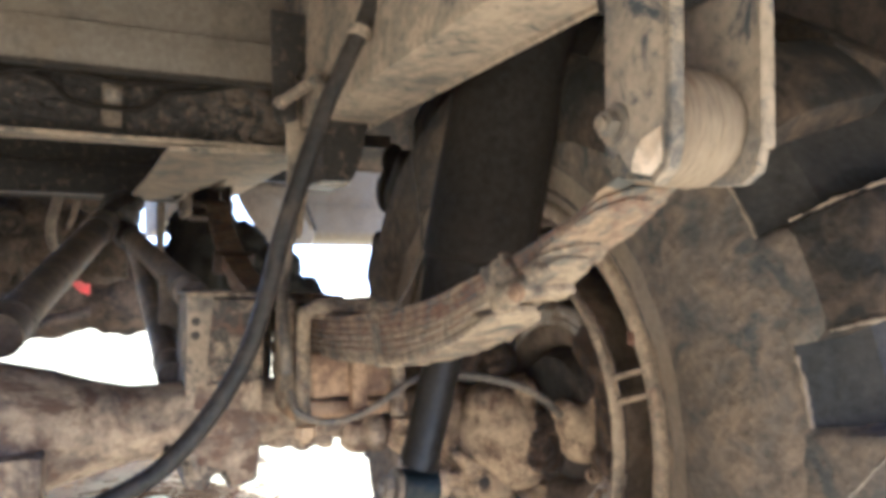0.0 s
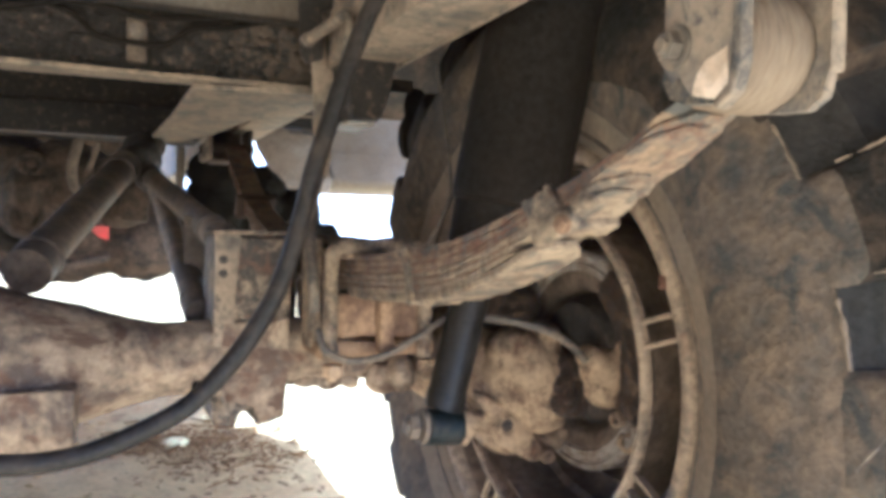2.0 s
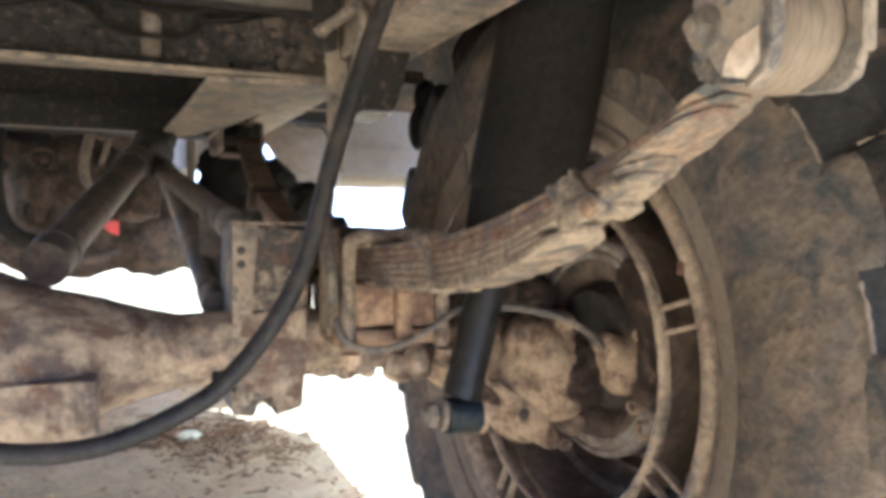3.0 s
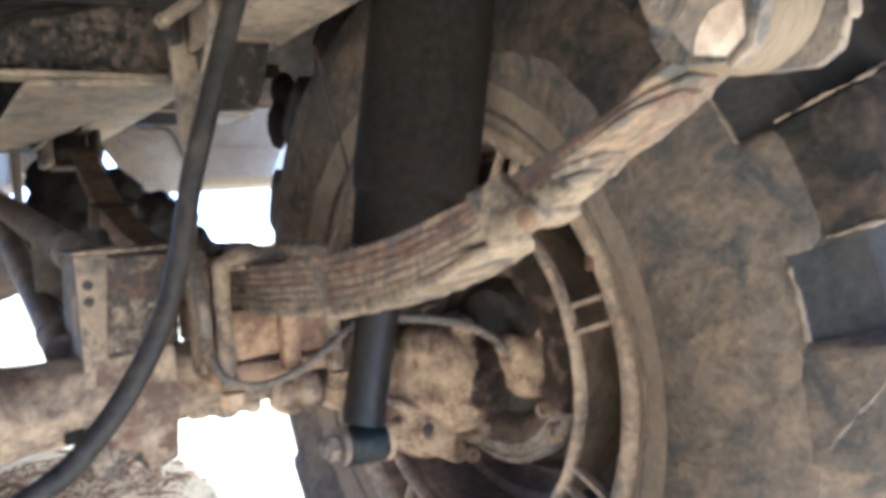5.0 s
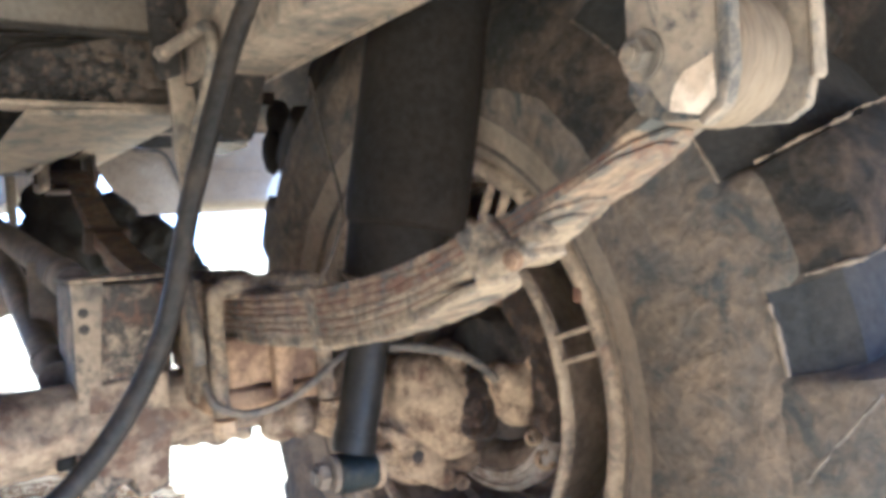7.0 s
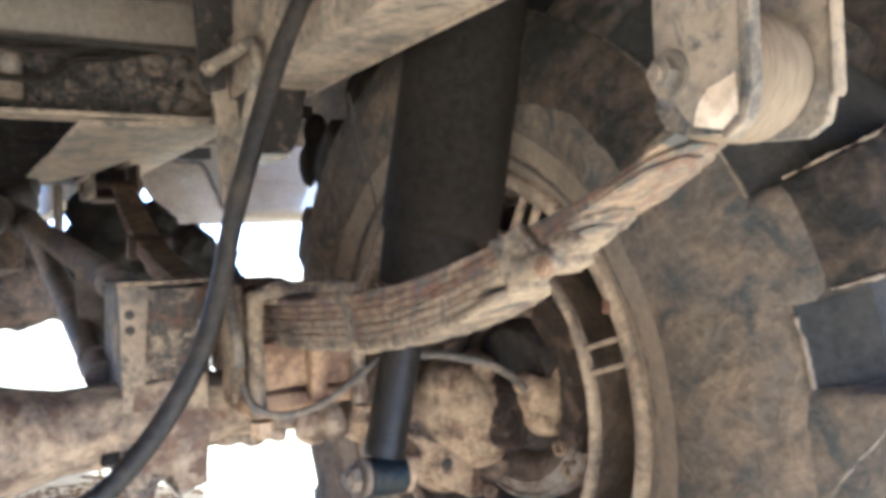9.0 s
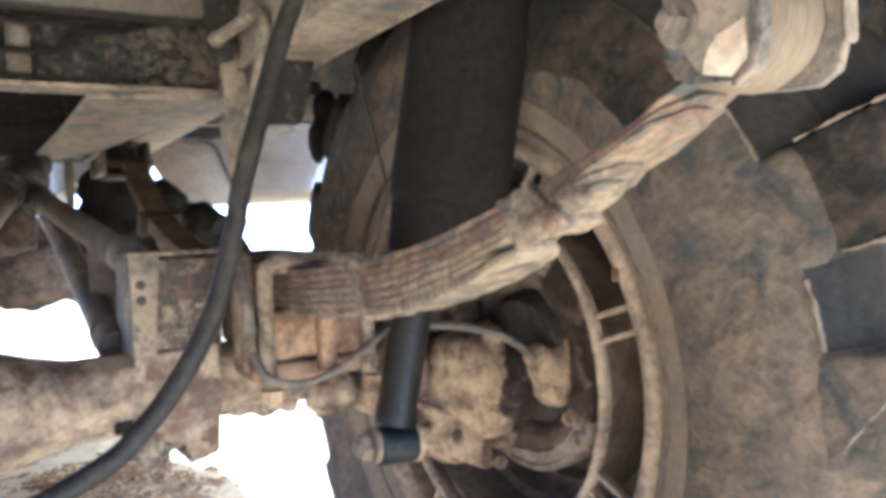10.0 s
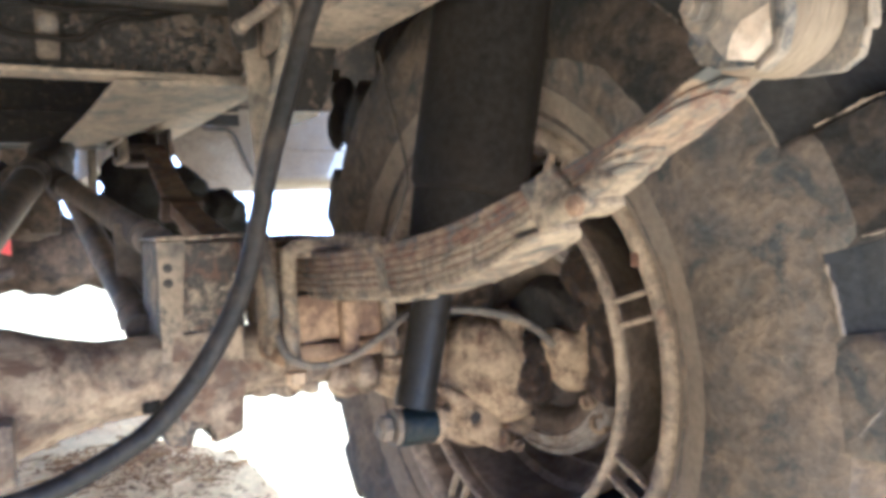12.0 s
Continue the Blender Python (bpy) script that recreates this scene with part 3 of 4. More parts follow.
        part("sidewall_ring", turned([(x + 0.004, r - 0.004), (x - 0.001, r - 0.002), (x - 0.001, r + 0.002), (x + 0.004, r + 0.004)], 160), M_TYRE, tyre)
    pitch = 360 / 19
    for row in (0, 1):
        bm = bmesh.new()
        prof = [(-0.0205, 0.4215), (-0.0200, 0.4310), (-0.0135, 0.446), (-0.0085, 0.457), (0.002, 0.4655), (0.03, 0.4705), (0.075, 0.473), (0.118, 0.4745), (0.122, 0.4735), (0.122, 0.45)]
        base_r = [(-0.0195, 0.4215), (-0.0170, 0.4310), (-0.0110, 0.439), (0.0, 0.445), (0.008, 0.447), (0.03, 0.448), (0.075, 0.450), (0.117, 0.451), (0.119, 0.451), (0.119, 0.449)]
        def lug_vert(x, r, deg):
            r = curve_at(RADII, r + 0.012)
            skew = 28.0 * max(x, 0.0)
            a = radians(deg + skew)
            v = Vector((x, -r * math.cos(a), r * math.sin(a)))
            return v
        angs = [16.4, 17.1, 18.2, 20.5, 23.0, 25.8, 27.0, 27.7]
        rings = []
        for i, a in enumerate(angs):
            src = base_r if i in (0, len(angs) - 1) else prof
            ring = []
            for j, (x, r) in enumerate(src):
                if i in (1, len(angs) - 2):
                    r -= 0.0015
                v = lug_vert(x, r, a)
                if row:
                    v = Vector((0.255 - v.x, v.y, v.z))
                ring.append(bm.verts.new(v))
            rings.append(ring)
        for a, b in zip(rings, rings[1:]):
            for j in range(len(prof) - 1):
                bm.faces.new((a[j], a[j + 1], b[j + 1], b[j]))
        first = part("tread_lug", bm, M_TYRE, tyre, "tread lug with a muddy shoulder and dark face" if row == 0 else "", angle=50)
        first.data.materials.append(M_LUG)
        if row == 0:
            # crumbs of mud along the lug edges beside the grooves
            for deg, turn in ((17.0, 0), (27.3, 0)):
                pts = [lug_vert(x, r + 0.0005, deg + pitch * turn + 0.4 * noise.noise(Vector((x * 60, deg, turn)))) for x, r in ((-0.0135, 0.446), (-0.006, 0.459), (0.004, 0.4655), (0.03, 0.4702), (0.055, 0.4718), (0.085, 0.4735), (0.115, 0.4742))]
                part("mud_bead", roughen(rod(pts, 0.0012, 8), 0.0022, 90, deg), M_BEAD, tyre, "crumbly tan mud along a lug edge")
            ridge = [(-0.0415, -0.4297, 0.0057), (-0.037, -0.442, 0.0245), (-0.0324, -0.4538, 0.0409), (-0.028, -0.4684, 0.0606)]
            part("mud_bead", roughen(rod([Vector(p) for p in ridge], 0.0011, 8), 0.0016, 90), M_DARKTAN, tyre, "pale ridge of dried mud")
            for turn in (0, 1):
                pts = [Vector((-0.0178, -0.4118 * math.cos(radians(a)), 0.4118 * math.sin(radians(a)))) for a in [8.7 + pitch * turn + d * 1.35 for d in range(6)]]
                part("mud_bead", roughen(rod(pts, 0.0018, 8), 0.0016, 90, turn), M_BEAD, tyre)
        for p in first.data.polygons:
            p.material_index = 1 if -0.0125 < p.center.x < 0.267 else 0
        dark_lug = first.data.copy()
        dark_lug.materials[0] = M_LUG
        muddy = first.data.copy()
        muddy.materials[1] = M_TYRE
        for k in range(1, 19):
            # the lugs over the top are dark all over, those below muddy all over
            o = new("tread_lug", dark_lug if 1 <= k <= 6 else muddy)
            o.parent = tyre
            o.matrix_basis = Matrix.Rotation(radians(-pitch * k - (pitch / 2 if row else 0)), 4, "X")
    return t


wheel = build_wheel()


# ---- leaf spring ----
TOP = [(-0.64, 0.743), (-0.60, 0.7285), (-0.57, 0.7170), (-0.54, 0.7050), (-0.505, 0.6910), (-0.478, 0.6830), (-0.446, 0.6752), (-0.396, 0.6610), (-0.33, 0.6480), (-0.25, 0.6380), (-0.15, 0.631), (-0.035, 0.627), (0.10, 0.629), (0.2, 0.636), (0.3, 0.650), (0.4, 0.672), (0.5, 0.702), (0.6, 0.748), (0.68, 0.792), (0.74, 0.825)]


def spring_x(y):
    return -0.223 - 0.006 * y


def smooth_top(y):
    return sum(curve_at(TOP, y + d) for d in (-0.03, -0.015, 0, 0.015, 0.03)) / 5


PITCH = [(-0.60, 0.0018), (-0.553, 0.0020), (-0.503, 0.0025), (-0.474, 0.0031), (-0.45, 0.0038), (-0.40, 0.0047), (-0.30, 0.0058), (0.8, 0.0058)]


def spring_frame(y):
    """The middle of the spring's top at y, and the way up from it."""
    d = (smooth_top(y + 0.002) - smooth_top(y - 0.002)) / 0.004
    return Vector((spring_x(y), y, smooth_top(y))), Vector((0, -d, 1)).normalized()


def leaf(k, y0, y1, width=0.050, t=0.0054, sag=0.0, seed=0.0, lift=0.0):
    bm = bmesh.new()
    n = 110
    rows = []
    for i in range(n + 1):
        y = y0 + (y1 - y0) * i / n
        c, up = spring_frame(y)
        c = c - up * (k * curve_at(PITCH, y) + sag * max(0.0, (-0.2 - y) / 0.25) ** 1.5 - lift * max(0.0, min(1.0, (-0.525 - y) / 0.06)) ** 2)
        near = min(abs(y - y0), abs(y - y1))
        w = width / 2 * (1 - 0.65 * max(0, 1 - near / 0.018) ** 2)
        th = t * curve_at(PITCH, y) / 0.0057 * (1 - 0.35 * max(0, 1 - near / 0.05))
        w += 0.0012 * noise.fractal(Vector((k * 3.3 + seed, y * 45, 0.3)), 0.7, 2.0, 3)
        row = []
        for sx, dz in ((-1, 0.25 * th), (-0.96, 0), (0.96, 0), (1, 0.25 * th), (1, 0.75 * th), (0.96, th), (0.0, th + 0.0002), (-0.96, th), (-1, 0.75 * th)):
            lump = 0.0010 * noise.fractal(Vector((sx * 2, y * 70, k * 2.7 + dz * 90)), 0.6, 2.0, 4)
            row.append(bm.verts.new(c + Vector((sx * w + (sx * lump), 0, 0)) - up * (dz + lump * (1 if dz > 0.4 * th else -0.3))))
        rows.append(row)
    m = len(rows[0])
    for a, b in zip(rows, rows[1:]):
        for j in range(m):
            bm.faces.new((a[j], a[(j + 1) % m], b[(j + 1) % m], b[j]))
    bm.faces.new(rows[0])
    bm.faces.new(rows[-1][::-1])
    return bm


def strap(y, depth, along, over=0.004, seed=1.0, slant=0.0, width=0.066, lump=0.0015, shift=0.0):
    """A band round the leaves: its section follows the spring at y."""
    c, up = spring_frame(y)
    d = Vector((0, up.z, -up.y))
    bm = box(shift - width / 2, shift + width / 2, -along / 2, along / 2, -depth - over, over, 0.0025, 3)
    for v in bm.verts:
        v.co.y += slant * (-v.co.z / depth)
    bmesh.ops.subdivide_edges(bm, edges=bm.edges[:], cuts=2, use_grid_fill=True)
    roughen(bm, lump, 90, seed)
    m = Matrix((Vector((1, 0, 0)), d, up)).transposed().to_4x4()
    bmesh.ops.transform(bm, matrix=Matrix.Translation(c) @ m, verts=bm.verts)
    return bm


def blob(parts, seed=0.0, amount=0.006, scale=22, steps=3):
    """A casting: overlapping rounded lumps, remeshed into one skin and given a rough face. parts: centre, half sizes."""
    bm = bmesh.new()
    for c, s in parts:
        made = bmesh.ops.create_icosphere(bm, subdivisions=steps, radius=1)["verts"]
        bmesh.ops.transform(bm, matrix=Matrix.Translation(c) @ Matrix.Diagonal((*s, 1)), verts=made)
    return bm


def skin(ob, voxel=0.005, rough=0.004, size=0.03, seed=1):
    """Joins the lumps into one skin."""
    m = ob.modifiers.new("skin", "REMESH")
    m.mode, m.voxel_size, m.use_smooth_shade = "VOXEL", voxel, True
    s = ob.modifiers.new("soft", "SMOOTH")
    s.factor, s.iterations = 0.5, 3
    tex = bpy.data.textures.new("lumps", "CLOUDS")
    tex.noise_scale, tex.noise_depth = size, 4
    d = ob.modifiers.new("lumps", "DISPLACE")
    d.texture, d.strength, d.mid_level, d.texture_coords = tex, rough, 0.5, "LOCAL"
    return ob


def build_spring():
    t = thing("leaf_spring", "mud-caked rusty leaf spring clamped over the axle", "leaf spring")
    ends = [(-0.580, 0.72), (-0.556, 0.69), (-0.549, 0.66), (-0.508, 0.56), (-0.495, 0.45), (-0.42, 0.35)]
    # upper three leaves carry rust plus the tip's weaker light in their colour
    for k, (a, b) in enumerate(ends):
        part("leaf", leaf(k, a, b, 0.040, t=0.0049, seed=k, lift=0.004 if k == 0 else 0.0), M_LEAF if k < 3 else M_SPRING, t)
    for k, (a, b) in enumerate(ends[:5]):
        part("joint_rust", leaf(k + 0.86, max(a, ends[k + 1][0]) + 0.004, min(b, ends[k + 1][1]) - 0.004, 0.0392, t=0.0016, seed=k + 20), M_RUSTY, t, "rusty line between two leaves")
    part("helper_leaf", leaf(5.9, -0.440, 0.25, 0.040, t=0.0068, sag=0.0, seed=9), M_SPRING, t, "thick lowest leaf with a free end")
    c = part("clamp", strap(-0.450, 0.020, 0.022, 0.002, 2.0, -0.004, 0.043, 0.0012), M_SPRING, t, "mud-covered rebound clamp")
    part("clamp_cheek", strap(-0.448, 0.027, 0.028, 0.001, 3.0, -0.007, 0.006, 0.0016, -0.0205), M_SPRING, c, "mud-filled cheek of the clamp")
    part("clamp_ridge", strap(-0.461, 0.018, 0.006, 0.003, 5.0, -0.012, 0.006, 0.0008, -0.0215), M_SPRING, c, "raised edge of the clamp")
    lobe = part("clamp_lobe", blob([((-0.241, -0.462, 0.6585), (0.006, 0.012, 0.008)), ((-0.242, -0.478, 0.662), (0.006, 0.012, 0.007)), ((-0.243, -0.497, 0.6715), (0.005, 0.012, 0.005))]), M_SPRING, c, "mud-filled lower end of the clamp")
    skin(lobe, 0.002, 0.003, 0.012)
    part("clamp_bolt", roughen(hexbolt(Vector((-0.2468, -0.483, 0.660)), (-0.9, -0.4, -0.1), 0.0042, 0.004, 0.0052), 0.0006, 90), M_SEAT, c)
    part("leaf_clip", strap(-0.252, 0.041, 0.012, 0.0025, 7.0, -0.006, 0.046, 0.0014), M_SPRING, t, "narrow leaf clip")
    # tie plate and bolts over the axle
    part("top_plate", roughen(box(-0.258, -0.158, -0.11, 0.09, 0.6265, 0.631, 0.002, 2), 0.0015, 50, 1, 4), M_CAST, t, "clamp plate over the spring")
    for y in (-0.104, 0.07):
        pts = [(-0.262, y, 0.526), (-0.262, y, 0.620), (-0.256, y, 0.634), (-0.238, y, 0.639), (-0.188, y, 0.639), (-0.170, y, 0.635), (-0.164, y, 0.620), (-0.164, y, 0.526)]
        part("u_bolt", roughen(rod(pts, 0.0075, 12), 0.0012, 60), M_SPRING, t, "muddy u-bolt")
    part("side_plate", roughen(box(-0.276, -0.262, -0.075, -0.045, 0.535, 0.644, 0.003, 2), 0.0018, 60, 3, 4), M_SPRING, t, "muddy plate beside the u-bolt")
    return t


build_spring()


def build_hanger():
    t = thing("spring_hanger", "chipped tan spring hanger bracket with a bolt head", "spring hanger")
    inner = [(-0.5475, 0.96), (-0.5475, 0.728), (-0.553, 0.720), (-0.562, 0.7165), (-0.578, 0.7150), (-0.5855, 0.720), (-0.5875, 0.730), (-0.5875, 0.96)]
    part("cheek", roughen(prism(inner, "x", -0.2385, -0.2320, 0.0012, 2), 0.0003, 80), M_HANGER, t, "inner cheek with chipped paint")
    part("cheek_lip", prism([(-0.588, 0.96), (-0.588, 0.7300), (-0.5855, 0.7195), (-0.5785, 0.7145), (-0.5805, 0.7120), (-0.5895, 0.7180), (-0.5928, 0.730), (-0.5928, 0.96)], "x", -0.2395, -0.2325, 0.001, 2), M_HANGER, t, "worn grey edge of the cheek")
    outer = [(-0.530, 0.96), (-0.530, 0.732), (-0.545, 0.719), (-0.567, 0.7155), (-0.584, 0.7145), (-0.5920, 0.7195), (-0.5945, 0.729), (-0.5950, 0.96)]
    part("cheek", roughen(prism(outer, "x", -0.1930, -0.1870, 0.0012, 2), 0.0003, 80), M_HANGER, t)
    part("cheek_lip", prism([(-0.5954, 0.96), (-0.5954, 0.7285), (-0.5979, 0.7300), (-0.5979, 0.96)], "x", -0.1950, -0.1870, 0.0008, 1), M_HANGER, t)
    part("top_block", box(-0.2315, -0.1935, -0.5895, -0.53, 0.80, 0.96, 0.004), M_FRAME_DARK, t)
    eye = part("spring_eye", roughen(lathe([(-0.0195, 0.006), (-0.0195, 0.0235), (-0.0165, 0.0258), (-0.008, 0.0265), (0.0, 0.0268), (0.007, 0.0265), (0.012, 0.0255), (0.0185, 0.0225), (0.0185, 0.006)], "x", 64), 0.0008, 90), M_EYE, t, "rust-streaked spring eye")
    eye.location = (-0.2125, -0.5665, 0.7405)
    part("bolt", hexbolt((-0.2385, -0.5555, 0.742), (-1, 0, 0), 0.0066, 0.0070, 0.0098), M_BOLT, t, "dusty pin bolt with washer")
    chips = [(-0.5475, 0.7290), (-0.5490, 0.7335), (-0.5530, 0.7265), (-0.5580, 0.7285), (-0.5620, 0.7235), (-0.5660, 0.7188), (-0.5730, 0.7178), (-0.5790, 0.7160), (-0.5780, 0.7150), (-0.5620, 0.7166), (-0.5530, 0.7202)]
    part("chipped_edge", prism(chips, "x", -0.2389, -0.2384, 0.0), M_CHIP, t, "dark blue paint along the chipped edge")
    # bare patch without paint
    patch = [(-0.5665, 0.7195), (-0.5675, 0.7245), (-0.5695, 0.7285), (-0.574, 0.733), (-0.580, 0.7345), (-0.5855, 0.7365), (-0.5865, 0.722), (-0.579, 0.7165)]
    part("paint_patch", prism(patch, "x", -0.2390, -0.2384, 0.0), M_CREAM, t, "cream paint patch on the cheek")
    t.location = (0, 0, -0.006)
    return t


build_hanger()


def build_far_shackle():
    t = thing("spring_shackle", "dark brown rear shackle of the leaf spring", "spring shackle")
    part("box", channel(-0.272, -0.208, 0.69, 0.78, 0.779, 0.850, 0.006, "x", -1), M_BROWN, t)
    part("cheek", roughen(box(-0.290, -0.2735, 0.685, 0.78, 0.782, 0.853, 0.005), 0.0008, 40, 0, 2), M_FRAME, t, "dusty tan cheek")
    part("cheek", box(-0.2065, -0.199, 0.685, 0.78, 0.775, 0.853, 0.002), M_BROWN, t)
    part("pin", rod([(-0.294, 0.725, 0.806), (-0.190, 0.725, 0.806)], 0.012, 16), M_BROWN, t)
    part("clip", strap(0.50, 0.03, 0.018, 0.004, 3.0, 0, 0.066, 0.001), M_BROWN, t)
    part("pad", box(-0.262, -0.16, 0.10, 0.13, 0.60, 0.64, 0.003), M_BROWN, t)
    return t


build_far_shackle()


# ---- axle ----
def build_axle():
    t = thing("axle", "rusty front axle housing with a boxed bracket", "axle")
    tube = roughen(lathe([(-0.64, 0.12), (-0.58, 0.086), (-0.53, 0.068), (-0.485, 0.057), (-0.445, 0.044), (-0.41, 0.039), (-0.36, 0.037), (-0.20, 0.0355), (-0.13, 0.038), (-0.08, 0.05)], "x", 64), 0.004, 28)
    t.location = (0, 0, 0.009)
    part("housing_tube", tube, M_AXLE, t).location = (0, 0.0, 0.511)
    diff = part("differential", blob([((-0.80, 0.03, 0.51), (0.20, 0.19, 0.17)), ((-0.72, -0.06, 0.50), (0.12, 0.10, 0.13))]), M_AXLE, t, "bulging differential housing")
    skin(diff, 0.012, 0.006, 0.05)
    # lower block beside the housing
    part("lower_flange", roughen(box(-0.64, -0.484, -0.082, 0.02, 0.446, 0.502, 0.004, 2), 0.003, 40, 2, 4), M_AXLE, t, "pale scabbed lower flange")
    # boxed bracket over the tube
    body = [(-0.360, 0.637), (-0.284, 0.634), (-0.284, 0.50), (-0.290, 0.448), (-0.318, 0.440), (-0.322, 0.458), (-0.335, 0.458), (-0.340, 0.440), (-0.362, 0.446), (-0.364, 0.50)]
    part("bracket", roughen(prism(body, "y", -0.030, 0.06, 0.003), 0.0014, 40, 1, 3), M_BRACKET, t, "spotted rusty bracket box")
    part("bracket_flange", roughen(prism([(-0.362, 0.638), (-0.336, 0.638), (-0.341, 0.58), (-0.344, 0.52), (-0.362, 0.505)], "y", -0.0345, -0.031, 0.001), 0.0008, 40, 5, 3), M_FRAME, t, "spotted flange of the bracket")
    part("lower_patch", roughen(prism([(-0.352, 0.548), (-0.287, 0.552), (-0.287, 0.50), (-0.293, 0.452), (-0.316, 0.446), (-0.323, 0.462), (-0.350, 0.470), (-0.358, 0.50)], "y", -0.0345, -0.0308, 0.001), 0.001, 40, 8, 3), M_AXLE, t, "rusty tan patch on the bracket")
    part("bracket_top", roughen(box(-0.362, -0.280, -0.032, 0.062, 0.6385, 0.642, 0.001), 0.0006, 40, 0, 2), M_BRACKET, t)
    part("stop_lug", roughen(prism([(-0.3674, 0.4920), (-0.3523, 0.4830), (-0.3505, 0.4627), (-0.3560, 0.4640), (-0.3575, 0.4760), (-0.3660, 0.4800)], "y", -0.046, -0.030, 0.002), 0.0010, 60, 0, 2), M_FRAME, t, "small bent tan lug under the bracket")
    # solid black block in place of the shaded opening
    part("slot", box(-0.382, -0.366, -0.034, -0.012, 0.4805, 0.4925, 0.002), M_TAR, t, "black block painting the shaded slot under the bracket")
    # flat dark caps stand for the shade inside two bolt holes
    for z in (0.6130, 0.5990):
        part("flange_hole", roughen(lathe([(0.0, 0.0), (-0.0006, 0.0040), (0.0, 0.0045)], "y", 16), 0.0004, 90), M_DARK, t, "dark disc drawn as a shaded flange hole").location = (-0.3535, -0.0349, z)
    # spring seat
    part("spring_seat", roughen(box(-0.254, -0.164, -0.10, 0.08, 0.538, 0.583, 0.005, 2), 0.003, 36, 3, 5), M_SEAT, t, "brown spring seat block")
    part("seat_post", roughen(box(-0.214, -0.198, -0.112, -0.094, 0.525, 0.575, 0.003, 2), 0.001, 50, 4, 2), M_SEAT, t)
    part("lower_plate", roughen(box(-0.272, -0.150, -0.100, 0.085, 0.518, 0.5345, 0.004, 2), 0.002, 40, 6, 4), M_SEAT, t, "brown lower clamp plate")
    for x in (-0.256, -0.154):
        part("nut", hexbolt((x, -0.092, 0.514), (0, 0, -1), 0.011, 0.014), M_CAST, t)
    clod = part("mud_crust", blob([((-0.262, 0.0, 0.485), (0.02, 0.03, 0.010)), ((-0.235, -0.01, 0.480), (0.014, 0.02, 0.012)), ((-0.18, -0.03, 0.482), (0.022, 0.02, 0.018)), ((-0.168, -0.05, 0.490), (0.014, 0.02, 0.024)), ((-0.215, -0.01, 0.478), (0.012, 0.012, 0.01))]), M_AXLE, t, "crust of dried mud under the axle")
    skin(clod, 0.004, 0.012, 0.02)
    pts = [(-0.274, -0.10, 0.548), (-0.270, -0.114, 0.530), (-0.245, -0.118, 0.519), (-0.21, -0.118, 0.523), (-0.18, -0.118, 0.538), (-0.15, -0.105, 0.551), (-0.12, -0.085, 0.560)]
    part("brake_line", rod(pts, 0.0036, 10), M_OLIVE, t, "thin dusty brake line")
    return t


build_axle()


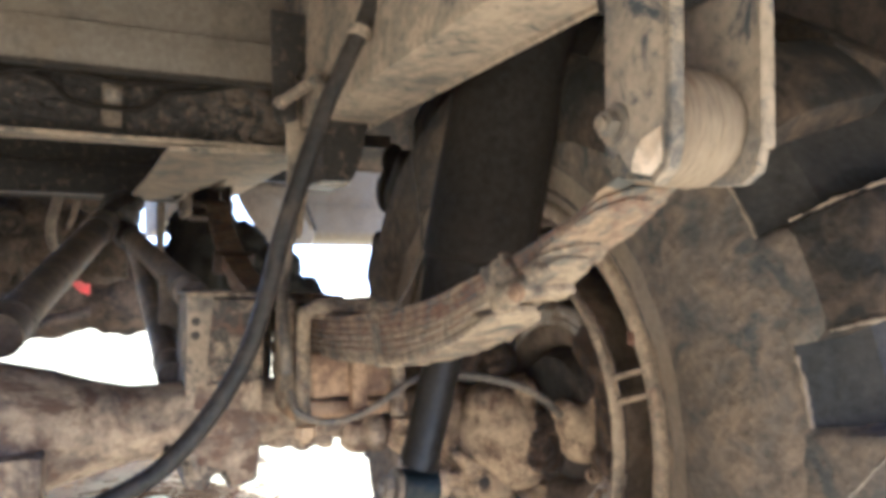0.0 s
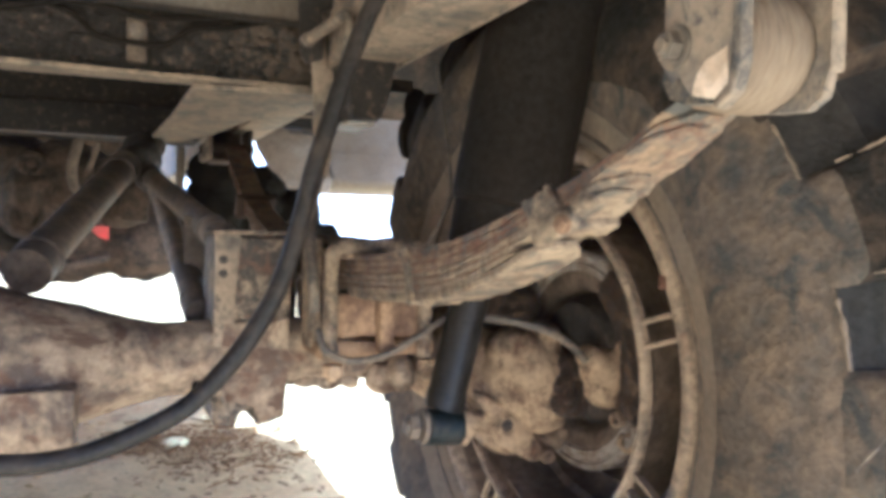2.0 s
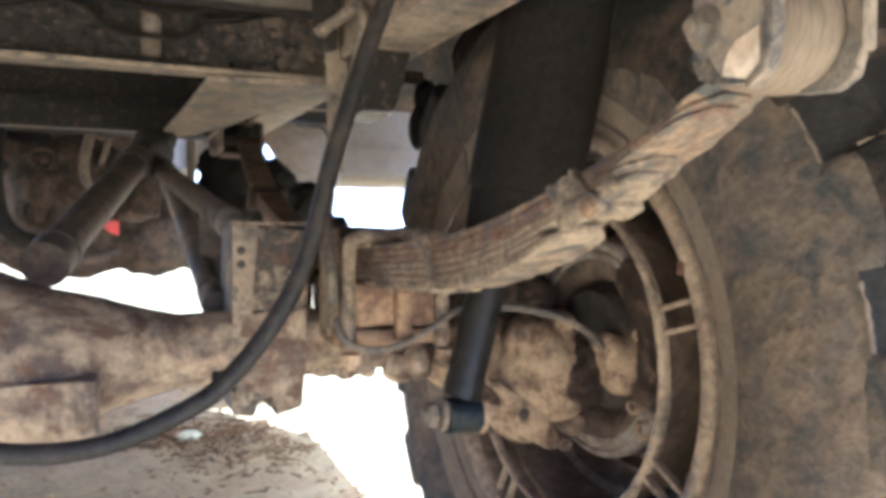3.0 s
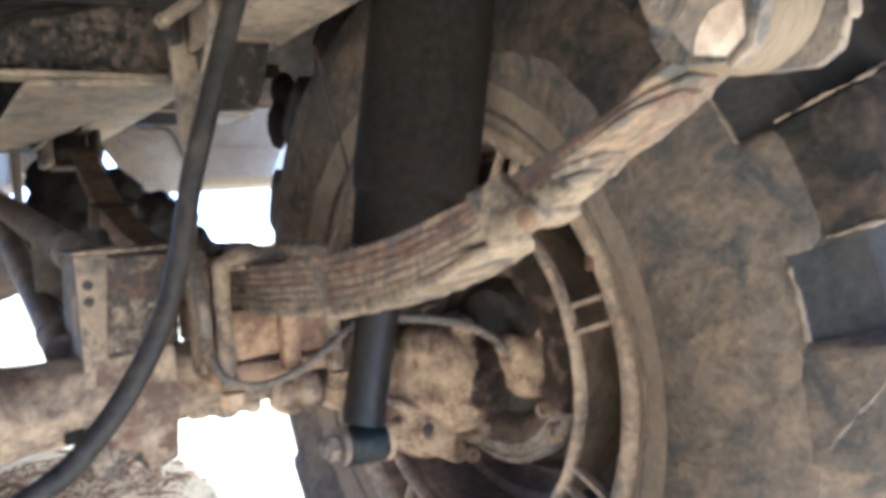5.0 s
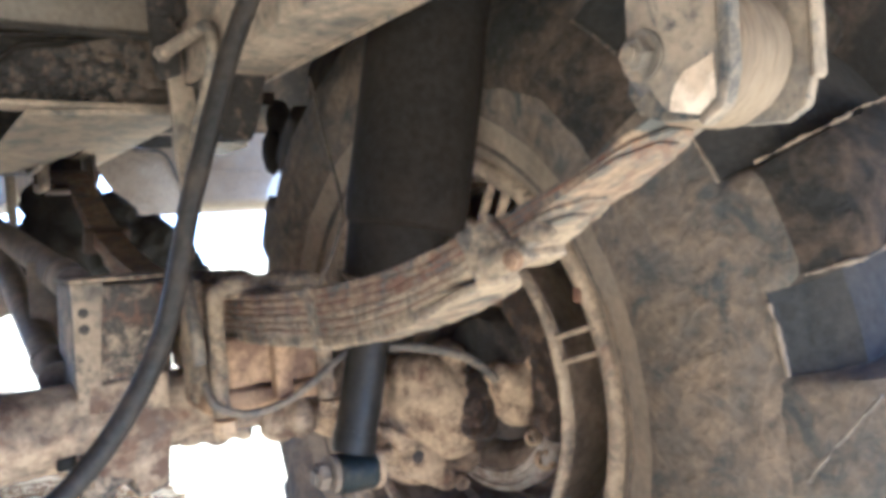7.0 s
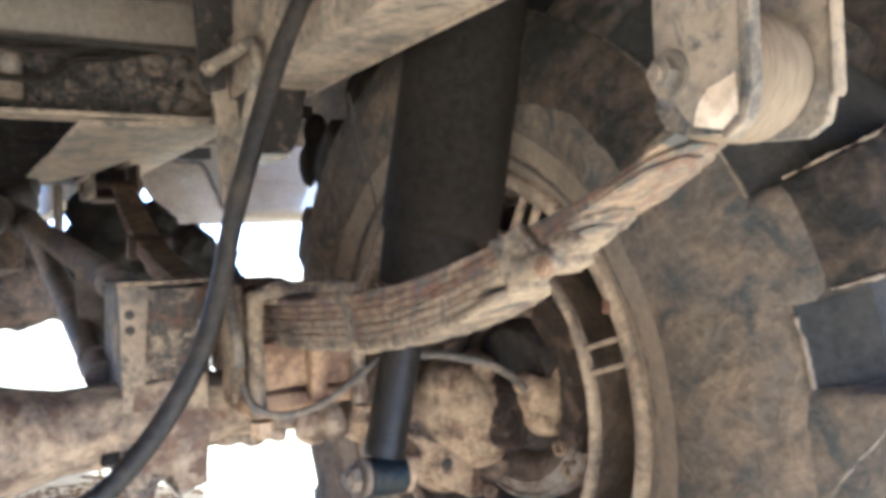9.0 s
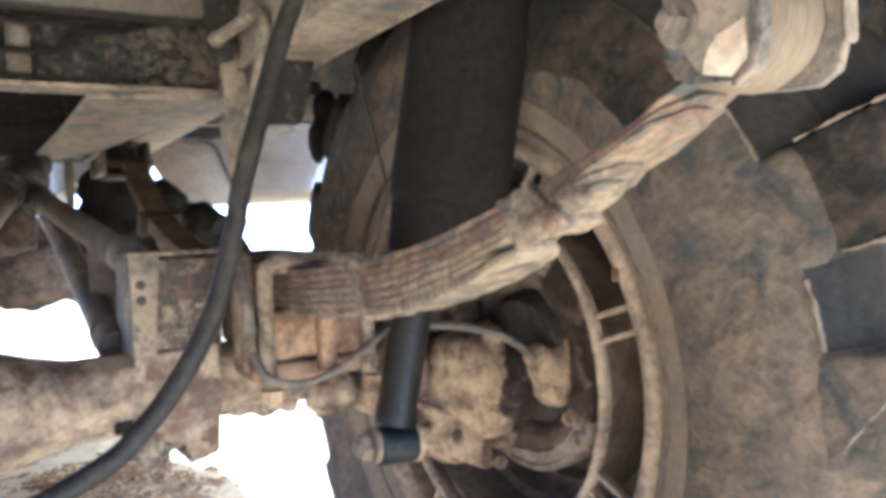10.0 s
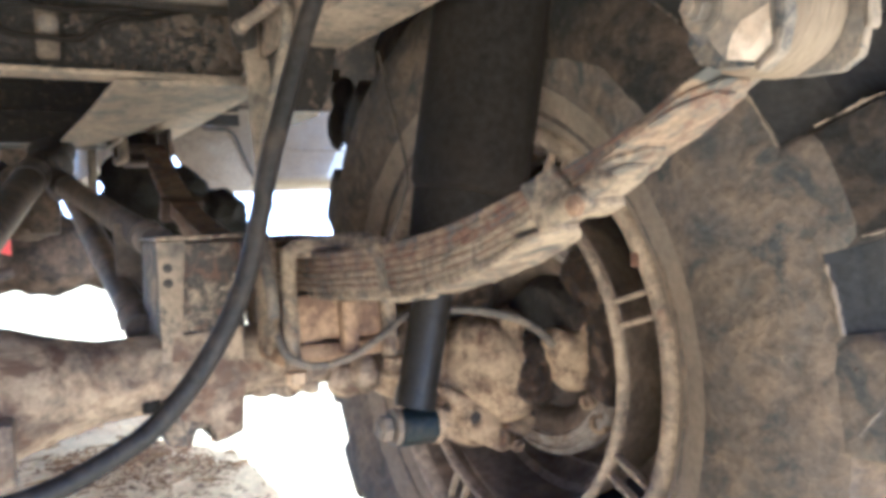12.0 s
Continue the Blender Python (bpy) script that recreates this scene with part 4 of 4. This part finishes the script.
def build_knuckle():
    t = thing("steering_knuckle", "mud-covered cast steering knuckle and brake bracket", "steering knuckle")
    cast = part("casting", blob([((-0.065, -0.045, 0.512), (0.050, 0.060, 0.038)), ((-0.05, -0.045, 0.475), (0.055, 0.066, 0.048)), ((-0.02, -0.055, 0.52), (0.022, 0.055, 0.024)), ((-0.045, -0.05, 0.438), (0.035, 0.055, 0.035)), ((-0.105, -0.02, 0.50), (0.05, 0.045, 0.04)), ((-0.018, -0.045, 0.472), (0.032, 0.05, 0.048)), ((-0.07, -0.05, 0.49), (0.05, 0.062, 0.04)), ((-0.02, 0.02, 0.48), (0.04, 0.06, 0.06))]), M_CAST, t, "tan knuckle casting with a domed face")
    skin(cast, 0.004, 0.006, 0.03)
    web = part("rib", blob([((-0.020, -0.092, 0.525), (0.016, 0.016, 0.015)), ((-0.024, -0.094, 0.50), (0.014, 0.016, 0.03)), ((-0.026, -0.096, 0.46), (0.015, 0.016, 0.035)), ((-0.020, -0.104, 0.430), (0.022, 0.018, 0.013)), ((-0.006, -0.104, 0.436), (0.014, 0.016, 0.010))]), M_CAST, t, "pale upright rib")
    skin(web, 0.003, 0.005, 0.012)
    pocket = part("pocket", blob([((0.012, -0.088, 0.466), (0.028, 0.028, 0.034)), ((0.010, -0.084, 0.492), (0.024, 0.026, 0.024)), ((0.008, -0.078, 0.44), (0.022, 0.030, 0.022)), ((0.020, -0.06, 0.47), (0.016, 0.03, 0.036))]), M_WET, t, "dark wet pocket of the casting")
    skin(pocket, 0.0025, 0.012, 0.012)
    ledge = part("ledge", blob([((-0.066, -0.085, 0.541), (0.014, 0.012, 0.008)), ((-0.045, -0.088, 0.535), (0.03, 0.014, 0.007)), ((-0.022, -0.085, 0.543), (0.012, 0.012, 0.011)), ((-0.070, -0.092, 0.503), (0.032, 0.012, 0.004)), ((0.0, -0.075, 0.545), (0.010, 0.012, 0.013))]), M_CAST, t, "crusted ledge with bolt stubs")
    skin(ledge, 0.0025, 0.006, 0.01)
    # steering arm with a bolt in its hole
    arm = [(-0.118, 0.490), (-0.110, 0.4925), (-0.100, 0.484), (-0.085, 0.476), (-0.068, 0.470), (-0.054, 0.455), (-0.042, 0.437), (-0.028, 0.424), (-0.030, 0.414), (-0.046, 0.411), (-0.066, 0.422), (-0.083, 0.432), (-0.093, 0.444), (-0.097, 0.459), (-0.105, 0.474), (-0.115, 0.482)]
    plate = part("steering_arm", roughen(prism(arm, "y", -0.122, -0.104, 0.004), 0.0010, 50, 2, 1), M_CAST, t, "tan steering arm plate")
    part("hole_rim", lathe([(0.0, 0.0065), (-0.0022, 0.0068), (-0.003, 0.009), (-0.002, 0.0115), (0.0, 0.0125)], "y", 28), M_CAST, plate, "worn rim of the bolt hole").location = (-0.080, -0.122, 0.4545)
    # dark disc paints the shade inside the open hole
    part("hole_shade", lathe([(-0.0012, 0.0), (-0.0013, 0.0068)], "y", 20), M_DARK, plate, "dark disc painting the shade in the hole").location = (-0.080, -0.122, 0.4545)
    bolt = part("arm_bolt", hexbolt((-0.033, -0.124, 0.4215), (-0.2, -1, -0.25), 0.0085, 0.010, 0.0), M_CAST, t)
    spool = part("spool", lathe([(-0.020, 0.0), (-0.020, 0.017), (-0.014, 0.018), (-0.011, 0.012), (0.004, 0.011), (0.008, 0.017), (0.018, 0.018)], "x", 28), M_CAST, t, "waisted tan spacer beside the shock")
    spool.location = (-0.104, -0.105, 0.4575)
    # brake bracket on the right
    br = part("brake_bracket", blob([((0.042, -0.118, 0.488), (0.028, 0.030, 0.026)), ((0.018, -0.118, 0.505), (0.014, 0.018, 0.014)), ((0.040, -0.120, 0.466), (0.022, 0.026, 0.020)), ((0.062, -0.128, 0.480), (0.018, 0.024, 0.030)), ((0.064, -0.135, 0.512), (0.016, 0.016, 0.012)), ((0.066, -0.145, 0.540), (0.012, 0.012, 0.020)), ((0.060, -0.140, 0.437), (0.012, 0.012, 0.030)), ((0.068, -0.140, 0.480), (0.012, 0.014, 0.062))]), M_CAST, t, "tan brake bracket casting")
    skin(br, 0.004, 0.005, 0.025)
    for x, y, z, r in ((0.047, -0.150, 0.519, 0.009), (0.060, -0.152, 0.543, 0.012), (0.043, -0.146, 0.440, 0.009), (0.055, -0.150, 0.415, 0.012)):
        ob = part("sleeve", lathe([(0.012, r), (-0.010, r), (-0.012, r * 0.8), (-0.012, r * 0.5), (-0.004, r * 0.45), (-0.004, 0.0)], "x", 20), M_CAST, br, "hollow bolt sleeve")
        ob.matrix_basis = Matrix.Translation((x, y, z)) @ Matrix.Rotation(radians(25), 4, "Z")
    pts = [(-0.14, -0.06, 0.552), (-0.115, -0.085, 0.560), (-0.085, -0.105, 0.562), (-0.055, -0.12, 0.557), (-0.03, -0.13, 0.549), (-0.004, -0.133, 0.534), (0.016, -0.130, 0.516)]
    part("brake_hose", rod(pts, 0.0045, 12), M_OLIVE, t, "dusty brake hose over the knuckle")
    br.location = (0.010, 0.0, 0.013)
    dome = part("dome", blob([((0.004, -0.022, 0.480), (0.058, 0.056, 0.056)), ((0.018, -0.030, 0.445), (0.042, 0.045, 0.034)), ((-0.02, -0.030, 0.515), (0.030, 0.04, 0.028)), ((0.022, -0.035, 0.527), (0.020, 0.03, 0.022))]), M_CAST, t, "rounded ball housing caked with mud")
    skin(dome, 0.004, 0.005, 0.035)
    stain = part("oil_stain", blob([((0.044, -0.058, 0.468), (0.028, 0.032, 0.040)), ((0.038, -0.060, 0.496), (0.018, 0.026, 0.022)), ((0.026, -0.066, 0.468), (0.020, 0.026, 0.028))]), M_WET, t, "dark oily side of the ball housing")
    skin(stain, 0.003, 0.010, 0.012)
    # the casting sits well inside the wheel
    deep = Matrix.Translation((-0.472, -0.75, 0.672)) @ Matrix.Scale(1.115, 4) @ Matrix.Translation((0.472, 0.75, -0.672))
    for ob in (cast, web, pocket, ledge, plate, bolt, spool):
        ob.matrix_basis = deep @ ob.matrix_basis
    # not a real cap: dark lumps paint the shadowed hollow under the spring
    sh = part("shield", blob([((0.0, 0.035, 0.560), (0.050, 0.06, 0.034)), ((-0.05, 0.03, 0.570), (0.05, 0.06, 0.034))]), M_WET, t, "dark lumps for the shaded hollow over the knuckle")
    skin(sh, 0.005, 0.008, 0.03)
    return t


build_knuckle()


def build_shock():
    t = thing("shock_absorber", "blue-black shock absorber bolted to the axle", "shock absorber")
    a, b = Vector((-0.146, -0.115, 0.472)), Vector((-0.091, -0.10, 0.655))
    part("tube", rod([a, b], 0.0197, 32), M_SHOCK, t)
    part("collar", rod([a + (b - a) * 0.02, a + (b - a) * 0.10], 0.0207, 32), M_SHOCK, t)
    part("lower_eye", roughen(rod([(-0.165, -0.115, 0.456), (-0.128, -0.115, 0.453)], 0.0185, 28), 0.001, 60), M_BLUE, t, "blue-painted lower eye")
    part("washer", rod([(-0.172, -0.115, 0.4575), (-0.1665, -0.115, 0.457)], 0.018, 24), M_BOLT, t)
    part("bolt", hexbolt((-0.172, -0.115, 0.4575), (-1, 0, 0.05), 0.0125, 0.012), M_BOLT, t, "dusty hex bolt and washer")
    part("washer", rod([(-0.1275, -0.115, 0.453), (-0.122, -0.115, 0.4525)], 0.0195, 24), M_CAST, t)
    part("upper_neck", roughen(rod([(-0.110, -0.150, 0.636), (-0.106, -0.160, 0.700)], 0.046, 36), 0.004, 30), M_BLACK, t, "dark dented neck under the dust cover")
    cover = part("dust_cover", roughen(lathe([(0.0, 0.0), (0.0, 0.046), (0.003, 0.0510), (0.010, 0.0540), (0.03, 0.0550), (0.16, 0.0555), (0.34, 0.0565)], "z", 64), 0.0008, 30), M_BLACK, t, "wide matt black dust cover")
    cover.matrix_basis = Matrix.Translation((-0.108, -0.170, 0.676)) @ Matrix.Rotation(radians(12), 4, "Y")
    return t


build_shock()


def build_rods():
    spec = (("torque_rod", [(-0.5390, 0.13, 0.6035), (-0.4310, 0.60, 0.7543)], 0.0240, "thick dusty brown torque rod"),
            ("tie_rod", [(-0.343, 0.075, 0.644), (-0.3850, 0.60, 0.736)], 0.0165, "dusty brown tie rod with a collar"),
            ("drag_link", [(-0.367, 0.045, 0.560), (-0.377, 0.58, 0.7160)], 0.0155, "thin dusty drag link"))
    for name, pts, r, label in spec:
        t = thing(name, label, "rod")
        a, b = Vector(pts[0]), Vector(pts[1])
        d = (b - a).normalized()
        part("tube", roughen(rod([a, b], r, 24), 0.0012, 50), M_DARKTAN, t)
        part("end", rod([a - d * 0.006, a + d * 0.03], r * 1.1, 20), M_DARKTAN, t)
        part("collar", rod([a + d * 0.034, a + d * 0.042], r * 1.16, 20), M_DARKTAN, t)
        part("end", rod([b - d * 0.05, b + d * 0.006], r * 1.12, 20), M_DARKTAN, t)
    t = thing("rod_bracket", "dark oily bracket where the rods meet", "bracket")
    ob = part("casting", blob([((-0.390, 0.62, 0.738), (0.024, 0.04, 0.026)), ((-0.418, 0.64, 0.770), (0.030, 0.04, 0.028)), ((-0.400, 0.68, 0.775), (0.036, 0.05, 0.034)), ((-0.395, 0.72, 0.802), (0.040, 0.05, 0.026))]), M_FRAME_DARK, t)
    skin(ob, 0.006, 0.006, 0.03)
    part("strap", box(-0.374, -0.340, 0.155, 0.161, 0.545, 0.668, 0.002), M_DARKTAN, t, "flat dusty strap beside the rods")


build_rods()


def build_behind():
    t = thing("gearbox", "dark oily gearbox with round bosses under the chassis", "gearbox")
    ob = part("case", blob([((-0.600, 0.96, 0.715), (0.066, 0.11, 0.100)), ((-0.530, 0.96, 0.740), (0.090, 0.11, 0.090)), ((-0.430, 0.95, 0.722), (0.056, 0.09, 0.078)), ((-0.560, 0.98, 0.670), (0.080, 0.10, 0.062)), ((-0.80, 1.25, 0.80), (0.30, 0.40, 0.06))]), M_GEAR, t, "lumpy oily casting")
    skin(ob, 0.008, 0.030, 0.035)
    for x, y, z, r in ((-0.600, 0.865, 0.664, 0.034), (-0.541, 0.860, 0.716, 0.030), (-0.592, 0.860, 0.770, 0.026), (-0.480, 0.862, 0.690, 0.022), (-0.452, 0.862, 0.765, 0.026)):
        boss = part("boss", lathe([(0.05, r), (0.004, r), (0.0, r * 0.92), (-0.001, r * 0.70), (0.006, r * 0.64), (0.006, r * 0.34), (-0.006, r * 0.30), (-0.007, 0.0)], "y", 28), M_GEAR, t, "round boss with a bolt")
        boss.location = (x, y, z)
    part("block", roughen(box(-0.432, -0.378, 0.845, 0.93, 0.660, 0.735, 0.008, 2), 0.003, 30, 0, 3), M_GEAR, t)
    part("pipe", rod([(-0.508, 0.84, 0.822), (-0.514, 0.825, 0.795), (-0.520, 0.820, 0.765), (-0.5177, 0.825, 0.732), (-0.508, 0.84, 0.715)], 0.0095, 14), M_DARKTAN, t, "curved tan pipe")
    part("loop_pipe", rod([(-0.475, 0.845, 0.815), (-0.482, 0.835, 0.785), (-0.492, 0.835, 0.760)], 0.006, 10), M_DARKTAN, t)
    part("hose", rod([(-0.668, 0.84, 0.822), (-0.674, 0.83, 0.775), (-0.675, 0.83, 0.722), (-0.664, 0.83, 0.655), (-0.638, 0.835, 0.620), (-0.600, 0.85, 0.606), (-0.555, 0.87, 0.612)], 0.017, 16), M_HOSE, t, "fat black hose round the gearbox")
    t = thing("bump_stop", "black tarred mass behind the leaf spring", "bump stop")
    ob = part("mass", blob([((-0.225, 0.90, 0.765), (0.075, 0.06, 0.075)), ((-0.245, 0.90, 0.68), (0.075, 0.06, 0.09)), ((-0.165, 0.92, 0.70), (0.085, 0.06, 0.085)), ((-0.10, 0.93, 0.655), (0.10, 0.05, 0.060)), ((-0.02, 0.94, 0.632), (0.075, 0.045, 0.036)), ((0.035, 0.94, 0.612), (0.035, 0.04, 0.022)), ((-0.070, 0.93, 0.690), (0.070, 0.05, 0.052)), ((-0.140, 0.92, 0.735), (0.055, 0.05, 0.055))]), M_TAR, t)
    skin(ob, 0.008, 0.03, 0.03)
    part("post", box(-0.323, -0.307, 0.87, 0.90, 0.715, 0.822, 0.003), M_PLATE, t, "pale dusty post")
    t = thing("fuel_tank", "pale dusty box-shaped fuel tank beside the frame", "fuel tank")
    part("shell", box(0.16, 0.80, 1.70, 2.3, 0.790, 1.20, 0.035, 4), M_TANK, t)
    part("seam", box(0.158, 0.802, 1.6965, 1.6995, 0.905, 0.912, 0.001), M_TANK, t, "raised seam round the tank")
    part("shield", roughen(prism([(-0.046, 0.963), (-0.027, 0.898), (0.052, 0.775), (0.064, 0.768), (0.200, 0.769), (0.213, 0.780), (0.216, 0.819), (0.164, 0.942), (0.134, 0.957), (0.080, 0.966)], "y", 1.595, 1.605, 0.003), 0.002, 8, 0, 2), M_PLATE, t, "tan shield plate in front of the tank")
    part("strap", rod([(0.128, 1.590, 0.962), (0.165, 1.588, 0.944), (0.190, 1.586, 0.885), (0.219, 1.588, 0.815)], 0.0045, 8), M_DARK, t, "thin dark strap")
    part("bracket", roughen(box(-0.20, 0.178, 1.560, 1.580, 0.967, 1.13, 0.004), 0.002, 12, 0, 2), M_TAR, t, "dark bracket box over the shield")
    part("bracket_lip", box(0.050, 0.178, 1.553, 1.5595, 1.001, 1.008, 0.001), M_PLATE, t, "pale worn lip of the bracket")
    part("clip", box(0.075, 0.138, 1.583, 1.592, 0.952, 0.964, 0.002), M_DARK, t)
    t = thing("transfer_case", "dark oily transfer case further back", "transfer case")
    ob = part("case", blob([((-0.62, 2.35, 0.69), (0.36, 0.22, 0.26)), ((-0.33, 2.3, 0.585), (0.20, 0.2, 0.15)), ((-0.70, 2.3, 0.75), (0.2, 0.25, 0.2)), ((-0.12, 2.3, 0.54), (0.13, 0.15, 0.10)), ((-0.62, 2.3, 0.9), (0.28, 0.2, 0.2))]), M_GEAR, t)
    skin(ob, 0.02, 0.05, 0.1)
    part("reflector", prism([(-0.516, 0.642), (-0.446, 0.650), (-0.448, 0.597), (-0.476, 0.606)], "y", 2.085, 2.09, 0.001), M_RED, t, "small red reflector plate")
    part("mount", box(-0.66, -0.56, 2.28, 2.40, 0.95, 1.165, 0.006), M_GEAR, t, "bracket up to the load bed")
    part("drain_pipe", rod([(-0.80, 2.1, 0.56), (-0.62, 2.05, 0.51), (-0.45, 2.1, 0.54)], 0.02, 14), M_GEAR, t)
    t = thing("flap_bracket", "small dark bracket beside the tyre", "bracket")
    ob = part("rubber_stop", blob([((0.066, 0.50, 0.885), (0.020, 0.03, 0.034)), ((0.050, 0.50, 0.825), (0.016, 0.03, 0.040))]), M_TAR, t)
    skin(ob, 0.005, 0.008, 0.02)
    part("stay", box(-0.159, 0.06, 0.495, 0.505, 0.905, 0.93, 0.002), M_DARK, t)


build_behind()


# ---- far things ----
def build_far():
    t = thing("front_wheel", "shaded front wheel on the other side of the axle", "wheel")
    part("tyre", lathe([(-0.02, 0.29), (-0.03, 0.38), (-0.01, 0.45), (0.02, 0.47), (0.24, 0.47), (0.26, 0.45), (0.28, 0.38), (0.26, 0.29)], "x", 64), M_TYRE, t)
    part("disc", lathe([(0.06, 0.29), (0.05, 0.2), (0.1, 0.15), (0.1, 0.0)], "x", 48), M_DRUM, t)
    t.location = (-1.6, 0.0, 0.475)
    # added backdrop: makes the gaps white, hides blue sky, bounces sun
    wall = thing("white_backdrop", "long white backdrop added to fill the bright gaps", "wall")
    part("wall_face", box(-40, 40, 24.0, 24.3, -0.05, 7.0, 0.02), M_WALL, wall)
    part("coping", box(-40, 40, 23.95, 24.35, 7.0, 7.15, 0.02), M_WALL, wall)


build_far()


def build_litter():
    rng = random.Random(4)
    t = thing("foam_piece", "white lump of foam lying on the ground", "litter")
    ob = part("lump", blob([((-0.266, 1.523, 0.012), (0.040, 0.03, 0.018)), ((-0.283, 1.52, 0.014), (0.02, 0.02, 0.014))]), M_WHITE, t)
    skin(ob, 0.004, 0.006, 0.02)
    bm = bmesh.new()
    for i in range(2200):
        x, y = (rng.gauss(-0.22, 0.12), rng.gauss(1.60, 0.09)) if i % 2 else (rng.gauss(-0.13, 0.14), rng.gauss(1.32, 0.22))
        if rng.random() > 0.2 + 0.8 * max(0.0, noise.fractal(Vector((x * 2.5, y * 1.6, 4.0)), 0.7, 2.0, 3) + 0.25):
            continue
        s = rng.uniform(0.002, 0.0085) * (2.0 if rng.random() < 0.12 else 1.0)
        a = rng.uniform(0, 6.3)
        l = rng.uniform(0.7, 2.4)
        d, e = Vector((math.cos(a), math.sin(a), 0)) * s * l, Vector((-math.sin(a), math.cos(a), 0)) * s * 0.55
        z = Vector((x, y, 0.008 + rng.uniform(0, 0.004)))
        tilt = Vector((0, 0, rng.uniform(0.0, 0.006)))
        vs = [bm.verts.new(p) for p in (z - d, z - e + tilt, z + d + tilt * 0.5, z + e + tilt)]
        low = [bm.verts.new(v.co - Vector((0, 0, 0.003))) for v in vs]
        bm.faces.new(vs)
        bm.faces.new(low[::-1])
        for k in range(4):
            bm.faces.new((vs[k], low[k], low[(k + 1) % 4], vs[(k + 1) % 4]))
    for i in range(50):
        c = Vector((rng.gauss(-0.22, 0.12), rng.gauss(1.58, 0.10), 0.010)) if i % 3 else Vector((rng.gauss(-0.13, 0.16), rng.gauss(1.3, 0.2), 0.010))
        a = rng.uniform(-0.7, 0.7)
        d = Vector((math.cos(a), math.sin(a), rng.uniform(-0.05, 0.08))) * rng.uniform(0.012, 0.04)
        w = Vector((-math.sin(a), math.cos(a), 0)) * rng.uniform(0.0012, 0.003)
        up = Vector((0, 0, rng.uniform(0.0015, 0.0035)))
        ends = [[bm.verts.new(c + e + q) for q in (w, up, -w, -up)] for e in (-d, d * 0.2 + w * rng.uniform(-2, 2), d)]
        for p, q in zip(ends, ends[1:]):
            for k in range(4):
                bm.faces.new((p[k], p[(k + 1) % 4], q[(k + 1) % 4], q[k]))
    tagged(link("leaf_litter", bm, M_LITTER, smooth=False), "scattered dry leaves and twigs on concrete", "litter", kind="stuff")
    bm = bmesh.new()
    for i in range(260):
        x, y = rng.uniform(-0.8, 0.4), rng.uniform(0.8, 3.0)
        s = rng.choice((0.004, 0.005, 0.007, 0.010)) * rng.uniform(0.7, 1.3)
        made = bmesh.ops.create_icosphere(bm, subdivisions=1, radius=s)["verts"]
        for v in made:
            v.co = Vector((v.co.x * rng.uniform(0.8, 1.4), v.co.y, v.co.z * 0.6)) + Vector((x, y, 0.005))
    tagged(link("pebbles", bm, M_GROUND, smooth=False), "small pale pebbles and crumbs of concrete", "pebbles", kind="stuff")


build_litter()
